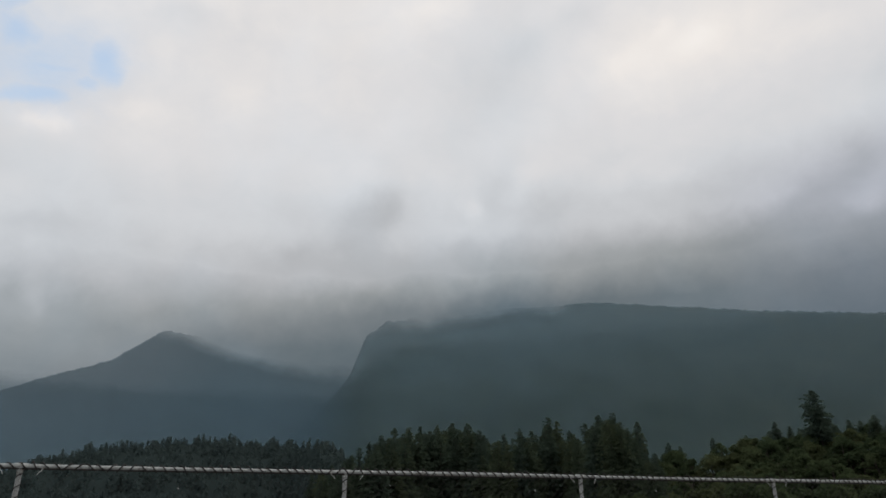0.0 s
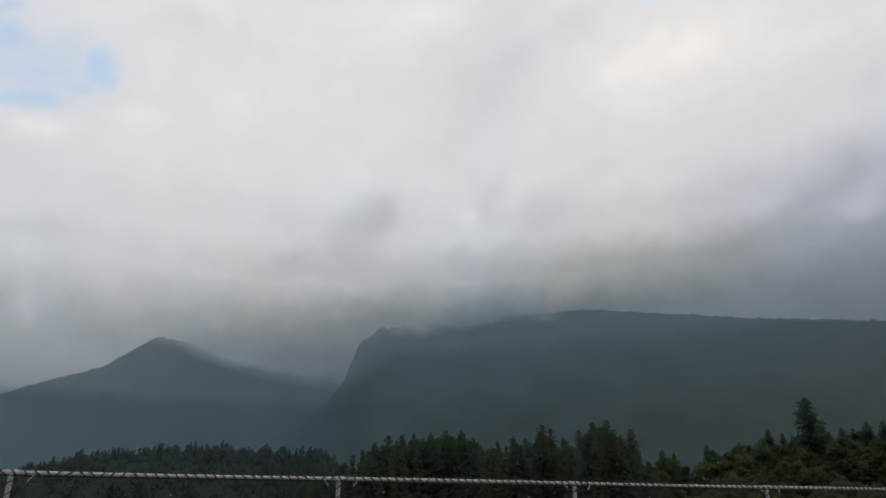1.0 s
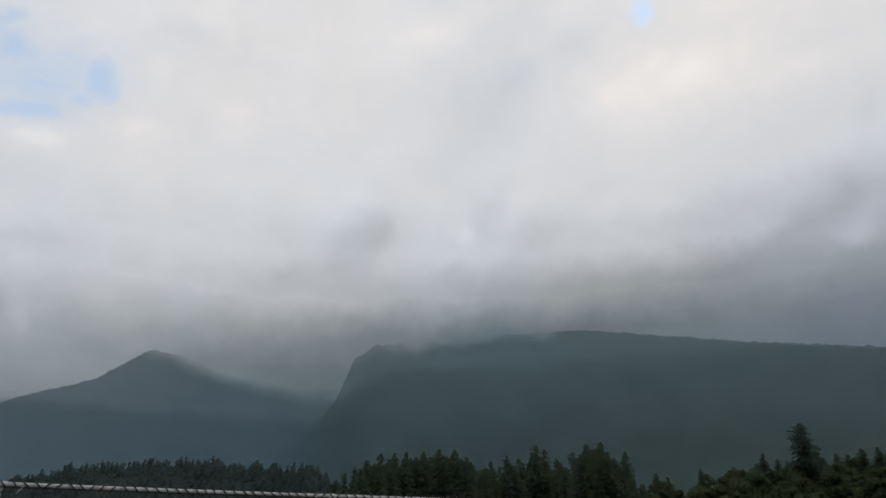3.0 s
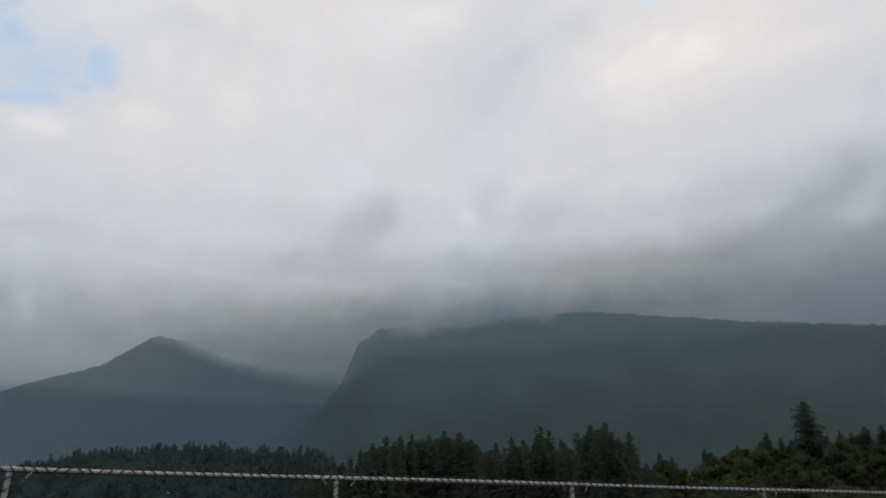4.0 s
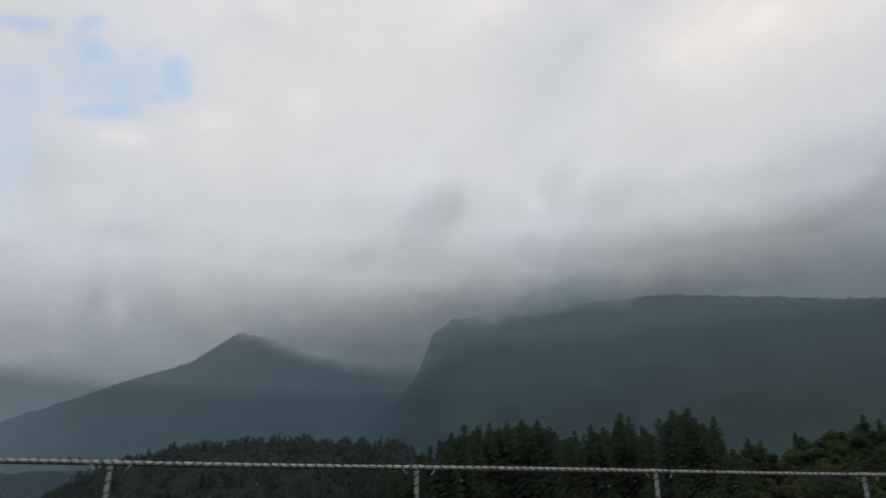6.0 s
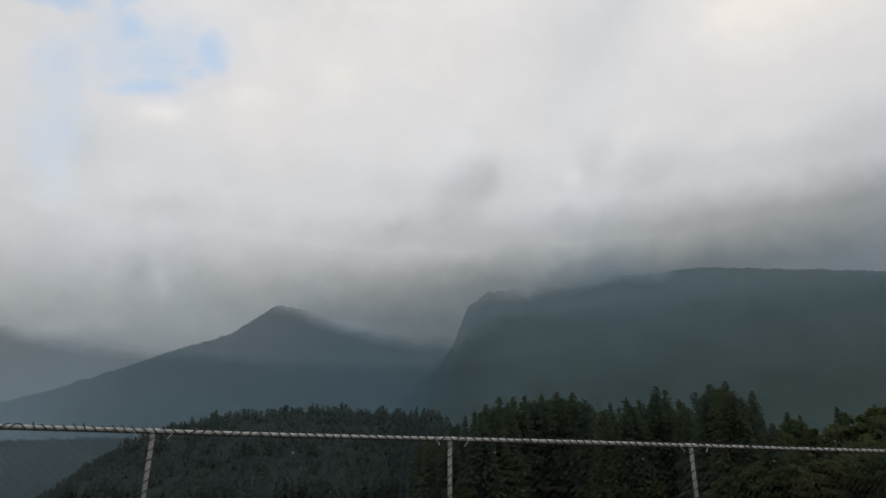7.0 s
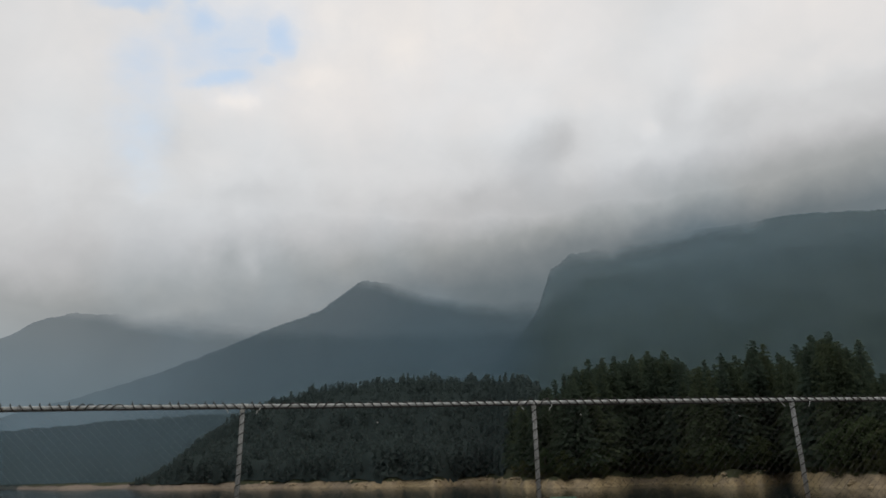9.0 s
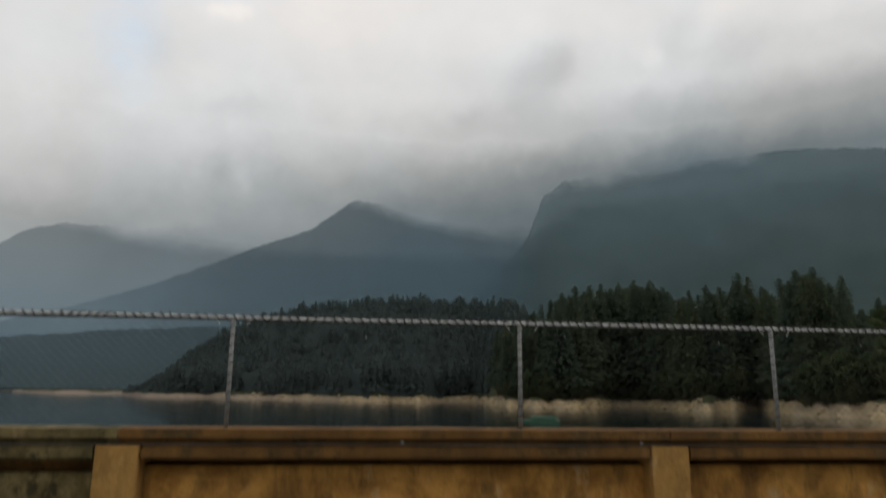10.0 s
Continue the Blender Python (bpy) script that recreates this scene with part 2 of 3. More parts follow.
LEFT_RIDGE = hazy_forest_material("left_ridge_forest", (0.090, 0.146, 0.176), (0.086, 0.132, 0.146), 450, 0.53, LEFT_CLOUD, ((43, 9, 0.34),))
RIGHT_RIDGE = hazy_forest_material("right_ridge_forest", (0.146, 0.218, 0.246), (0.074, 0.110, 0.100), 820, 0.46, RIGHT_CLOUD, ((11.6, 4.4, 0.50),))
FAR_HILL = hazy_forest_material("far_hill_forest", (0.060, 0.096, 0.110), (0.046, 0.074, 0.080), 80, 0.42, NO_CLOUD)


def ground_material():
    m, k = material("lake_shore")
    p = place(k)
    h = height_of(k, p)
    grain = k.noise(p, 0.35, 6.0, 0.65)
    wide = k.noise(k.scaled(p, 1, 1, 0.2), 0.034, 4.0, 0.6)
    floor = k.mix(grain, (0.02, 0.025, 0.012), (0.06, 0.065, 0.03))
    stone = k.ramp(grain, [(0.25, (0.15, 0.11, 0.06)), (0.5, (0.32, 0.245, 0.135)), (0.75, (0.44, 0.35, 0.21))])
    stone = k.mix(k.span(wide, 0.4, 0.62, 0.0, 0.7), stone, (0.21, 0.17, 0.125))
    # stone turns greyer with distance: haze put into its colour
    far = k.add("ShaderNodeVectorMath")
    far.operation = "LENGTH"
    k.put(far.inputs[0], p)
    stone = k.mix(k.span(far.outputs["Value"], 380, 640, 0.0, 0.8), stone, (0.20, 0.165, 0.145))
    edge = k.math("ADD", h, k.math("MULTIPLY", k.math("SUBTRACT", wide, 0.5), 7.0))
    edge = k.math("ADD", edge, k.math("MULTIPLY", k.math("SUBTRACT", grain, 0.5), 2.0))
    side = k.add("ShaderNodeSeparateXYZ")
    k.put(side.inputs[0], p)
    edge = k.math("SUBTRACT", edge, k.span(side.outputs[0], 44, 60, 0.0, 1.2))
    c = k.mix(k.span(edge, -2.0, -1.0), stone, floor)
    finish(k, c, 0.95, grain, 0.6, spec=0.15)
    return m


def water_material():
    m, k = material("lake_water")
    p = place(k)
    ripple = k.math("ADD", k.noise(k.scaled(p, 0.5, 1, 1), 0.8, 3.0), k.math("MULTIPLY", k.noise(p, 0.05, 3.0), 1.5))
    finish(k, (0.008, 0.016, 0.017), 0.08, ripple, 0.025, spec=0.5)
    return m


def concrete_material(name, dark, pale, moss=0.5, streak=1.0, bloom=0.75):
    """Old concrete with rusty brown runs, pale blotches and dark moss."""
    m, k = material(name)
    p = k.add("ShaderNodeTexCoord").outputs["Object"]
    grain = k.noise(p, 38.0, 5.0, 0.7)
    blotch = k.noise(p, 2.6, 5.0, 0.62, 0.25)
    run = k.noise(k.scaled(p, 3.2, 3.2, 0.7), 1.3, 5.0, 0.65)
    c = k.mix(k.span(blotch, 0.3, 0.7), dark, pale)
    c = k.mix(k.span(run, 0.46, 0.70, 0.0, 0.6 * streak), c, (0.10, 0.058, 0.022))
    c = k.mix(k.span(k.noise(k.scaled(p, 1.7, 1.7, 0.9), 1.7, 5.0, 0.6), 0.58, 0.68, 0.0, bloom), c, (0.58, 0.40, 0.20))
    c = k.mix(k.span(k.noise(k.scaled(p, 1.6, 1, 1), 2.4, 6.0, 0.72), 0.50, 0.64, 0.0, moss), c, (0.035, 0.035, 0.018))
    c = k.mix(k.span(grain, 0.25, 0.75, 0.0, 0.35), c, k.mix(1.0, c, (0.5, 0.5, 0.5), "MULTIPLY"))
    finish(k, c, 0.9, k.math("ADD", grain, k.math("MULTIPLY", blotch, 2.0)), 0.006)
    return m


def pipe_material(name, clean):
    m, k = material(name)
    p = k.add("ShaderNodeTexCoord").outputs["Object"]
    grain = k.noise(p, 60.0, 4.0, 0.6)
    wear = k.noise(p, 9.0, 6.0, 0.7)
    c = k.mix(k.span(grain, 0.3, 0.7), (0.45 * clean, 0.47 * clean, 0.46 * clean), (0.69 * clean, 0.71 * clean, 0.685 * clean))
    c = k.mix(k.span(wear, 0.54, 0.68, 0.0, 0.8), c, (0.15, 0.135, 0.115))
    finish(k, c, 0.6, grain, 0.0008)
    return m


def wire_material(name="dark_wire", tone=1.0):
    m, k = material(name)
    p = k.add("ShaderNodeTexCoord").outputs["Object"]
    c = k.mix(k.noise(p, 30.0), (0.02 * tone, 0.019 * tone, 0.018 * tone), (0.05 * tone, 0.047 * tone, 0.043 * tone))
    finish(k, c, 0.7)
    return m


def bark_material():
    m, k = material("bark")
    p = k.add("ShaderNodeTexCoord").outputs["Object"]
    g = k.noise(k.scaled(p, 4, 4, 0.5), 1.5, 5.0, 0.7)
    finish(k, k.mix(g, (0.03, 0.024, 0.018), (0.13, 0.11, 0.09)), 0.95, g, 0.05)
    return m


def leaf_material(name, dark, mid, light, uneven=0.6):
    m, k = material(name)
    own = k.add("ShaderNodeObjectInfo").outputs["Random"]
    leaf = k.add("ShaderNodeNewGeometry").outputs["Random Per Island"]
    c = k.ramp(own, [(0.0, dark), (0.55, mid), (1.0, light)])
    c = k.mix(k.math("MULTIPLY", leaf, uneven), c, k.mix(1.0, c, (0.4, 0.45, 0.4), "MULTIPLY"))
    c = k.mix(k.span(k.noise(place(k), 0.12, 4.0), 0.4, 0.7, 0.0, 0.5), c, mid)
    front, behind, both = k.add("ShaderNodeBsdfDiffuse"), k.add("ShaderNodeBsdfTranslucent"), k.add("ShaderNodeMixShader")
    k.put(front.inputs["Color"], c)
    k.put(behind.inputs["Color"], c)
    both.inputs[0].default_value = 0.5
    k.tree.links.new(front.outputs[0], both.inputs[1])
    k.tree.links.new(behind.outputs[0], both.inputs[2])
    k.tree.links.new(both.outputs[0], k.add("ShaderNodeOutputMaterial").inputs[0])
    return m


def painted_material(name, a, b):
    m, k = material(name)
    p = k.add("ShaderNodeTexCoord").outputs["Object"]
    g = k.noise(p, 1.2, 5.0, 0.6)
    finish(k, k.mix(g, a, b), 0.6, g, 0.01)
    return m


STONE = painted_material("bank_stone", (0.20, 0.15, 0.09), (0.42, 0.33, 0.20))
GROUND, WATER = ground_material(), water_material()
CONCRETE = concrete_material("rusty_concrete", (0.28, 0.128, 0.026), (0.70, 0.36, 0.086), 0.35)
COPING = concrete_material("mossy_coping", (0.10, 0.049, 0.013), (0.21, 0.104, 0.028), 0.6, 1.0, 0.08)
MOSSY = concrete_material("dark_mossy_concrete", (0.11, 0.085, 0.03), (0.52, 0.40, 0.18), 0.8, 0.5, 0.8)
MOSSY_COPE = concrete_material("black_mossy_coping", (0.05, 0.042, 0.016), (0.26, 0.20, 0.085), 1.0, 0.5, 0.3)
PILASTER = concrete_material("ochre_concrete", (0.34, 0.180, 0.045), (0.48, 0.27, 0.080), 0.25, 0.5)
ROAD = concrete_material("deck_concrete", (0.16, 0.15, 0.14), (0.28, 0.27, 0.25), 0.1, 0.2, 0.06)
PIPE, WIRE, BARK = pipe_material("weathered_white_pipe", 0.76), wire_material(), bark_material()
MESH_WIRE = wire_material("grey_mesh_wire", 1.5)
POST_PIPE = pipe_material("grimy_white_pipe", 0.48)
DULL_TUBE = pipe_material("dull_grey_tube", 0.2)
NEEDLES = leaf_material("fir_needles", (0.074, 0.102, 0.078), (0.080, 0.108, 0.074), (0.094, 0.114, 0.064), 0.05)
LEAVES = leaf_material("broad_leaves", (0.066, 0.094, 0.050), (0.085, 0.112, 0.056), (0.114, 0.128, 0.062), 0.15)
SCRUB = leaf_material("pale_scrub", (0.06, 0.07, 0.035), (0.09, 0.10, 0.05), (0.14, 0.14, 0.07))
# far woods: blue haze mixed into the colour, canopy darkened as shade between tips
WOODS = leaf_material("hazy_far_needles", (0.076, 0.106, 0.112), (0.078, 0.108, 0.110), (0.086, 0.112, 0.102), 0.05)
SHADED_CANOPY = leaf_material("hazy_shaded_canopy", (0.056, 0.079, 0.083), (0.058, 0.081, 0.082), (0.062, 0.083, 0.077), 0.0)
PONTOON = painted_material("green_paint", (0.055, 0.14, 0.09), (0.085, 0.19, 0.125))


# ---- building helpers ----
def mesh_of(name, verts, faces, mat, smooth=False):
    me = bpy.data.meshes.new(name)
    me.from_pydata(verts, [], faces)
    me.materials.append(mat)
    if smooth:
        me.polygons.foreach_set("use_smooth", [True] * len(me.polygons))
    me.update()
    return me


def part(name, me, parent=None, label="", at=None):
    ob = new(name, me)
    if at is not None:
        ob.matrix_basis = at
    if parent is not None:
        ob.parent = parent
    return tagged(ob, label)


def bm_mesh(name, bm, mat, smooth=False):
    me = bpy.data.meshes.new(name)
    bm.to_mesh(me)
    bm.free()
    me.materials.append(mat)
    if smooth:
        me.polygons.foreach_set("use_smooth", [True] * len(me.polygons))
    return me


def box_mesh(name, x0, x1, y0, y1, z0, z1, mat, edge=0.01, rough=0.0, cuts=0):
    """A block with bevelled, slightly uneven edges."""
    bm = bmesh.new()
    bmesh.ops.create_cube(bm, size=1)
    bmesh.ops.scale(bm, vec=(x1 - x0, y1 - y0, z1 - z0), verts=bm.verts)
    bmesh.ops.translate(bm, vec=((x0 + x1) / 2, (y0 + y1) / 2, (z0 + z1) / 2), verts=bm.verts)
    if cuts:
        long = [e for e in bm.edges if abs(e.verts[0].co.x - e.verts[1].co.x) > 0.5 * (x1 - x0)]
        bmesh.ops.subdivide_edges(bm, edges=long, cuts=cuts, use_grid_fill=True)
    if edge:
        sharp = [e for e in bm.edges if len(e.link_faces) == 2 and e.calc_face_angle() > 0.5]
        bmesh.ops.bevel(bm, geom=sharp, offset=edge, segments=2, affect="EDGES")
    if rough:
        for v in bm.verts:
            d = noise.noise_vector(v.co * 3.1) * rough
            v.co.y += d.y
            v.co.z += d.z * 0.6
    return bm_mesh(name, bm, mat)


def tube(verts, faces, path, radius, sides):
    """Adds a tube along the path to the lists."""
    base = len(verts)
    for i, p in enumerate(path):
        a, b = Vector(path[max(i - 1, 0)]), Vector(path[min(i + 1, len(path) - 1)])
        way = (b - a).normalized()
        side = way.cross(Vector((0.13, 0.97, 0.21))).normalized()
        up = side.cross(way)
        r = radius[i] if isinstance(radius, (list, tuple)) else radius
        for k in range(sides):
            t = 2 * math.pi * k / sides
            verts.append(tuple(Vector(p) + side * (r * math.cos(t)) + up * (r * math.sin(t))))
    for i in range(len(path) - 1):
        for k in range(sides):
            a, b = base + i * sides + k, base + i * sides + (k + 1) % sides
            faces.append((a, b, b + sides, a + sides))
    faces.append(tuple(base + k for k in reversed(range(sides))))
    faces.append(tuple(base + (len(path) - 1) * sides + k for k in range(sides)))


def curve_at(xs, ys, x):
    return float(np.interp(x, xs, ys))


def smooth01(t):
    t = min(1.0, max(0.0, t))
    return t * t * (3 - 2 * t)


def polar(bearing, r, z=0.0):
    a = radians(bearing)
    return (-math.sin(a) * r, math.cos(a) * r, z)


# ---- ground, lake, hills ----
LAKE = -4.9
# bearing (from right to left), and for each wooded rise: distance of the shore, distance of the crest, height of the crest
NEAR_B = (-180, -130, -100, -80, -60, -40, -26, -18, -15, -12, -9.6, -7.7, -4.9, -2, 1, 3, 4.5, 7, 9.5, 11, 12.2, 14.5, 16.8, 19, 21.4, 25, 29.5, 31, 32.5, 34, 35.5, 37, 38, 39, 40, 41, 180)
NEAR_S = (900, 900, 260, 200, 200, 225, 245, 236, 238, 252, 338, 308, 302, 350, 360, 325, 308, 310, 330, 400, 480, 470, 418, 440, 430, 480, 520, 530, 565, 565, 562, 575, 595, 680, 900, 2600, 3000)
NEAR_C = (1500, 1500, 420, 360, 360, 370, 380, 390, 400, 420, 440, 440, 430, 440, 480, 480, 480, 500, 560, 680, 740, 750, 740, 760, 780, 790, 820, 830, 840, 850, 860, 870, 880, 900, 1000, 3000, 3300)
NEAR_Z = (30, 30, 40, 44, 42, 40, 36, 30, 16, 12, 12, 12, 12, 12, 16, 18, 20, 30, 54, 69, 75, 80, 83, 83, 82, 77, 67, 57, 46, 33, 17, 5, 0.5, -5, -15, -20, -20)
BACK_B = (-180, -100, -60, 0, 20, 30, 37, 44, 47, 55, 70, 90, 110, 180)
BACK_S = (1500, 1200, 900, 900, 950, 930, 880, 850, 1200, 1500, 1200, 700, 900, 1500)
BACK_C = (1700, 1500, 1250, 1250, 1300, 1320, 1350, 1550, 1750, 1800, 1500, 1000, 1300, 1700)
BACK_Z = (40, 40, 20, 0, 0, 0, 0, 0, 0, 0, 10, 40, 40, 40)


def rise(b, r, bs, shore, crest, top, beach):
    s, c, z = curve_at(bs, shore, b), curve_at(bs, crest, b), curve_at(bs, top, b)
    s += 14 * noise.noise((b * 0.9, 3.3, s * 0.01))
    if r < s:
        return LAKE - min(14.0, (s - r) * 0.35)
    bank = LAKE + beach * smooth01((r - s) / 14)
    t = (r - s) / max(c - s, 1)
    if t < 1:
        return bank + (z - LAKE - beach) * smooth01(t)
    return z - (z + 20) * 0.6 * smooth01((r - c) / (0.5 * c))


def ground_height(b, r):
    b = (b + 180) % 360 - 180
    h = max(rise(b, r, NEAR_B, NEAR_S, NEAR_C, NEAR_Z, 4.2 + 1.0 * smooth01((-10.5 - b) / 3)), rise(b, r, BACK_B, BACK_S, BACK_C, BACK_Z, 4.4))
    if h > LAKE:
        x, y, _ = polar(b, r)
        h += min(1.0, (h - LAKE) / 6) * (2.2 * noise.fractal((x / 40, y / 40, 0.7), 1.0, 2.0, 4) + 0.8 * noise.noise((x / 6, y / 6, 2)))
    return h


bearings = [*np.arange(-180, -56, 4.0), *np.arange(-56, 60, 0.3), *np.arange(60, 180, 4.0)]
radii = [20, 60, 110, 160, 190, *np.arange(210, 600, 6.0), *np.geomspace(600, 1900, 60), 2400, 3200, 4900]
verts = [(0, 0, -22.4)] + [polar(b, r, ground_height(b, r)) for r in radii for b in bearings]
nb = len(bearings)
faces = [(0, 1 + (k + 1) % nb, 1 + k) for k in range(nb)]
for i in range(len(radii) - 1):
    for k in range(nb):
        a, b = 1 + i * nb + k, 1 + i * nb + (k + 1) % nb
        faces.append((a, b, b + nb, a + nb))
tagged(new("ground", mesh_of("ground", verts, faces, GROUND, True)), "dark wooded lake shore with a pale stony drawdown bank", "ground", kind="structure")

# the dam: x along its crest, y towards the lake
DAM = pose(-3.108, 5.184, 0, 0, 0, 21.376)
me = box_mesh("water", -900, 900, 0.6, 2000, LAKE - 1, LAKE, WATER, 0)
tagged(part("water", me, at=DAM), "dark calm reservoir water reflecting the wooded shore", "water", kind="structure")


def mountain(name, bs, els, crest, foot, back, mat, label, crag=13.0, step=0.11, spread=0.0):
    """A ridge whose skyline stands at the heights els (degrees) over the bearings bs."""
    cols = np.arange(min(bs), max(bs) + step, step)
    ts = [*np.linspace(0, 0.9, 34), 0.94, 0.97, 0.985, 1.0, 1.04, 1.1, 1.2, 1.35, 1.6, 2.0]
    verts = []
    for b in cols:
        el = curve_at(bs, els, b) + 0.10 * noise.fractal((b * 2.1, 0.4, crest * 0.01), 0.8, 2.1, 4) + 0.035 * noise.noise((b * 7.0, 2.2, 0.5)) + 0.03 * noise.noise((b * 15.0, 5.2, 0.5))
        rc = crest * (1 + 0.05 * noise.noise((b * 0.09, 1.7, 0.2)))
        top = EYE + rc * math.tan(radians(el))
        body = top if not spread else EYE + rc * math.tan(radians(max(curve_at(bs, els, b + q * spread) for q in (-1, -0.75, -0.5, -0.25, 0, 0.25, 0.5))))
        for t in ts:
            if t <= 1:
                r = foot + (rc - foot) * t
                gx, gy, _ = polar(b, r / 420)
                gully = noise.fractal((gx, gy * 0.8, crest * 0.003), 0.85, 2.1, 6)
                z = body * t ** 1.15 + crag * 3.0 * gully * t * (1 - t) * 2.2
                z = min(z, r * math.tan(radians(el)) * (0.985 + 0.015 * smooth01((t - 0.75) * 4)) + EYE)
            else:
                r = rc + (back - rc) * (t - 1)
                z = top * (1 - smooth01((t - 1))) - 30 * (t - 1)
            verts.append(polar(b, r, z - (25 if t == 0 else 0)))
    m = len(ts)
    faces = [(i * m + j, i * m + j + 1, (i + 1) * m + j + 1, (i + 1) * m + j) for i in range(len(cols) - 1) for j in range(m - 1)]
    return tagged(new(name, mesh_of(name, verts, faces, mat, True)), label, "mountain", kind="structure")


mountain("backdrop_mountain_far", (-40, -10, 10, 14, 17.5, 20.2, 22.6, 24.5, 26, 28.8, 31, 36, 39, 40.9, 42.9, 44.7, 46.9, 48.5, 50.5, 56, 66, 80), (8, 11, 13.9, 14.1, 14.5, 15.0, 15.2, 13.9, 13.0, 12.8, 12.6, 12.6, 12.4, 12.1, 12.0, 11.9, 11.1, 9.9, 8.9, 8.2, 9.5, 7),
         4250, 2300, 4850, FAR_RIDGE, "distant wooded mountain, blue-grey with haze, with its summit in cloud")
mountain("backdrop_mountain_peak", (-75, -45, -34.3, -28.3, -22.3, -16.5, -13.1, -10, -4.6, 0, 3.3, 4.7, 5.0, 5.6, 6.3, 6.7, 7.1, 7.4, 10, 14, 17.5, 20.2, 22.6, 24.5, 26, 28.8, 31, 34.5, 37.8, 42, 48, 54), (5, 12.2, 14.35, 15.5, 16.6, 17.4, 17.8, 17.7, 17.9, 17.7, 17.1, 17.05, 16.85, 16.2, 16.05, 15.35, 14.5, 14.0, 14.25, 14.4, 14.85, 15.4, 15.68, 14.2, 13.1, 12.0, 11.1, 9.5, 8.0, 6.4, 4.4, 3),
         3500, 1900, 4200, LEFT_RIDGE, "wooded mountain, slate-blue with haze, with a pointed top touching the cloud")
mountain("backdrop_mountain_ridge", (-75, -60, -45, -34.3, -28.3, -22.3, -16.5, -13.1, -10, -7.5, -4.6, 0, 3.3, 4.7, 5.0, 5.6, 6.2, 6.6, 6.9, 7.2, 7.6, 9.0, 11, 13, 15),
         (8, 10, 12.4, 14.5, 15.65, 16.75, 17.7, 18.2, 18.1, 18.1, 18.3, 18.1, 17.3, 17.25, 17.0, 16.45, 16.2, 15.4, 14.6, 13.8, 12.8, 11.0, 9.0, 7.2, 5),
         2800, 1150, 3500, RIGHT_RIDGE, "dark wooded mountain ridge, blue-green with haze, with a cliff at its end", spread=8.0)
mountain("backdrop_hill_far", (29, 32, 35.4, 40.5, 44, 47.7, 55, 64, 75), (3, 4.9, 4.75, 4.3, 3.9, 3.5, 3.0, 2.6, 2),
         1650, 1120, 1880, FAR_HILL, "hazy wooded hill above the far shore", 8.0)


# ---- trees ----
def fir(seed, tall, wide, bare=0.10, taper=0.60, gaps=0.12):
    """Trunk and crown of a fir: tiers of drooping boughs, each with ragged sprays of needles."""
    rnd = random.Random(seed)
    lean = (rnd.uniform(-0.012, 0.012) * tall, rnd.uniform(-0.012, 0.012) * tall)
    tv, tf = [], []
    path = [(lean[0] * u, lean[1] * u, tall * u - 1.5 * (u == 0)) for u in (0, 0.25, 0.5, 0.75, 0.97)]
    tube(tv, tf, path, [tall * q for q in (0.014, 0.011, 0.008, 0.004, 0.001)], 7)
    cv, cf = [], []
    tiers = 36
    side_bias = rnd.uniform(0, 6.28)
    for i in range(tiers):
        u = bare + (1 - bare) * (i / tiers) ** 0.92
        reach = wide * (1 - u) ** taper * rnd.uniform(0.72, 1.15) + 0.012 * tall * (1 - u) + 0.25
        if u < bare + 0.12:
            reach *= 0.6 + 3.2 * (u - bare)
        if rnd.random() < gaps:
            reach *= 0.5
        count = 9 if u < 0.75 else 6
        twist = rnd.uniform(0, 6.28)
        for k in range(count):
            a = twist + 6.283 * (k + rnd.uniform(-0.35, 0.35)) / count
            long = reach * rnd.uniform(0.55, 1.12) * (1 + 0.16 * math.cos(a - side_bias))
            z0 = tall * u + rnd.uniform(-0.3, 0.3)
            drop = long * rnd.uniform(0.12, 0.42) * (1.2 - 0.9 * u)
            ca, sa = math.cos(a), math.sin(a)
            half = long * rnd.uniform(0.22, 0.36)
            for j in range(8):
                s = ((j + rnd.random()) / 8) ** 0.75
                q = half * (1.15 - s) * rnd.uniform(-1, 1)
                px, z = long * s, z0 - drop * s ** 1.4 + rnd.uniform(-0.35, 0.2)
                p = Vector((lean[0] * u + ca * px - sa * q, lean[1] * u + sa * px + ca * q, z))
                along = (Vector((ca, sa, rnd.uniform(-0.9, 0.25))) + Vector((-sa, ca, 0)) * rnd.uniform(-0.8, 0.8)).normalized()
                over = along.cross(Vector((rnd.gauss(0, 1), rnd.gauss(0, 1), rnd.gauss(0, 0.7)))).normalized()
                w = (0.085 * long + 0.0125 * tall * (1.25 - 0.75 * u)) * rnd.uniform(0.7, 1.25)
                b = len(cv)
                cv.extend([tuple(p - along * w), tuple(p + over * w * 0.55), tuple(p + along * w * 1.1), tuple(p - over * w * 0.55)])
                cf.append((b, b + 1, b + 2, b + 3))
    return mesh_of("trunk", tv, tf, BARK, True), mesh_of("crown", cv, cf, NEEDLES)


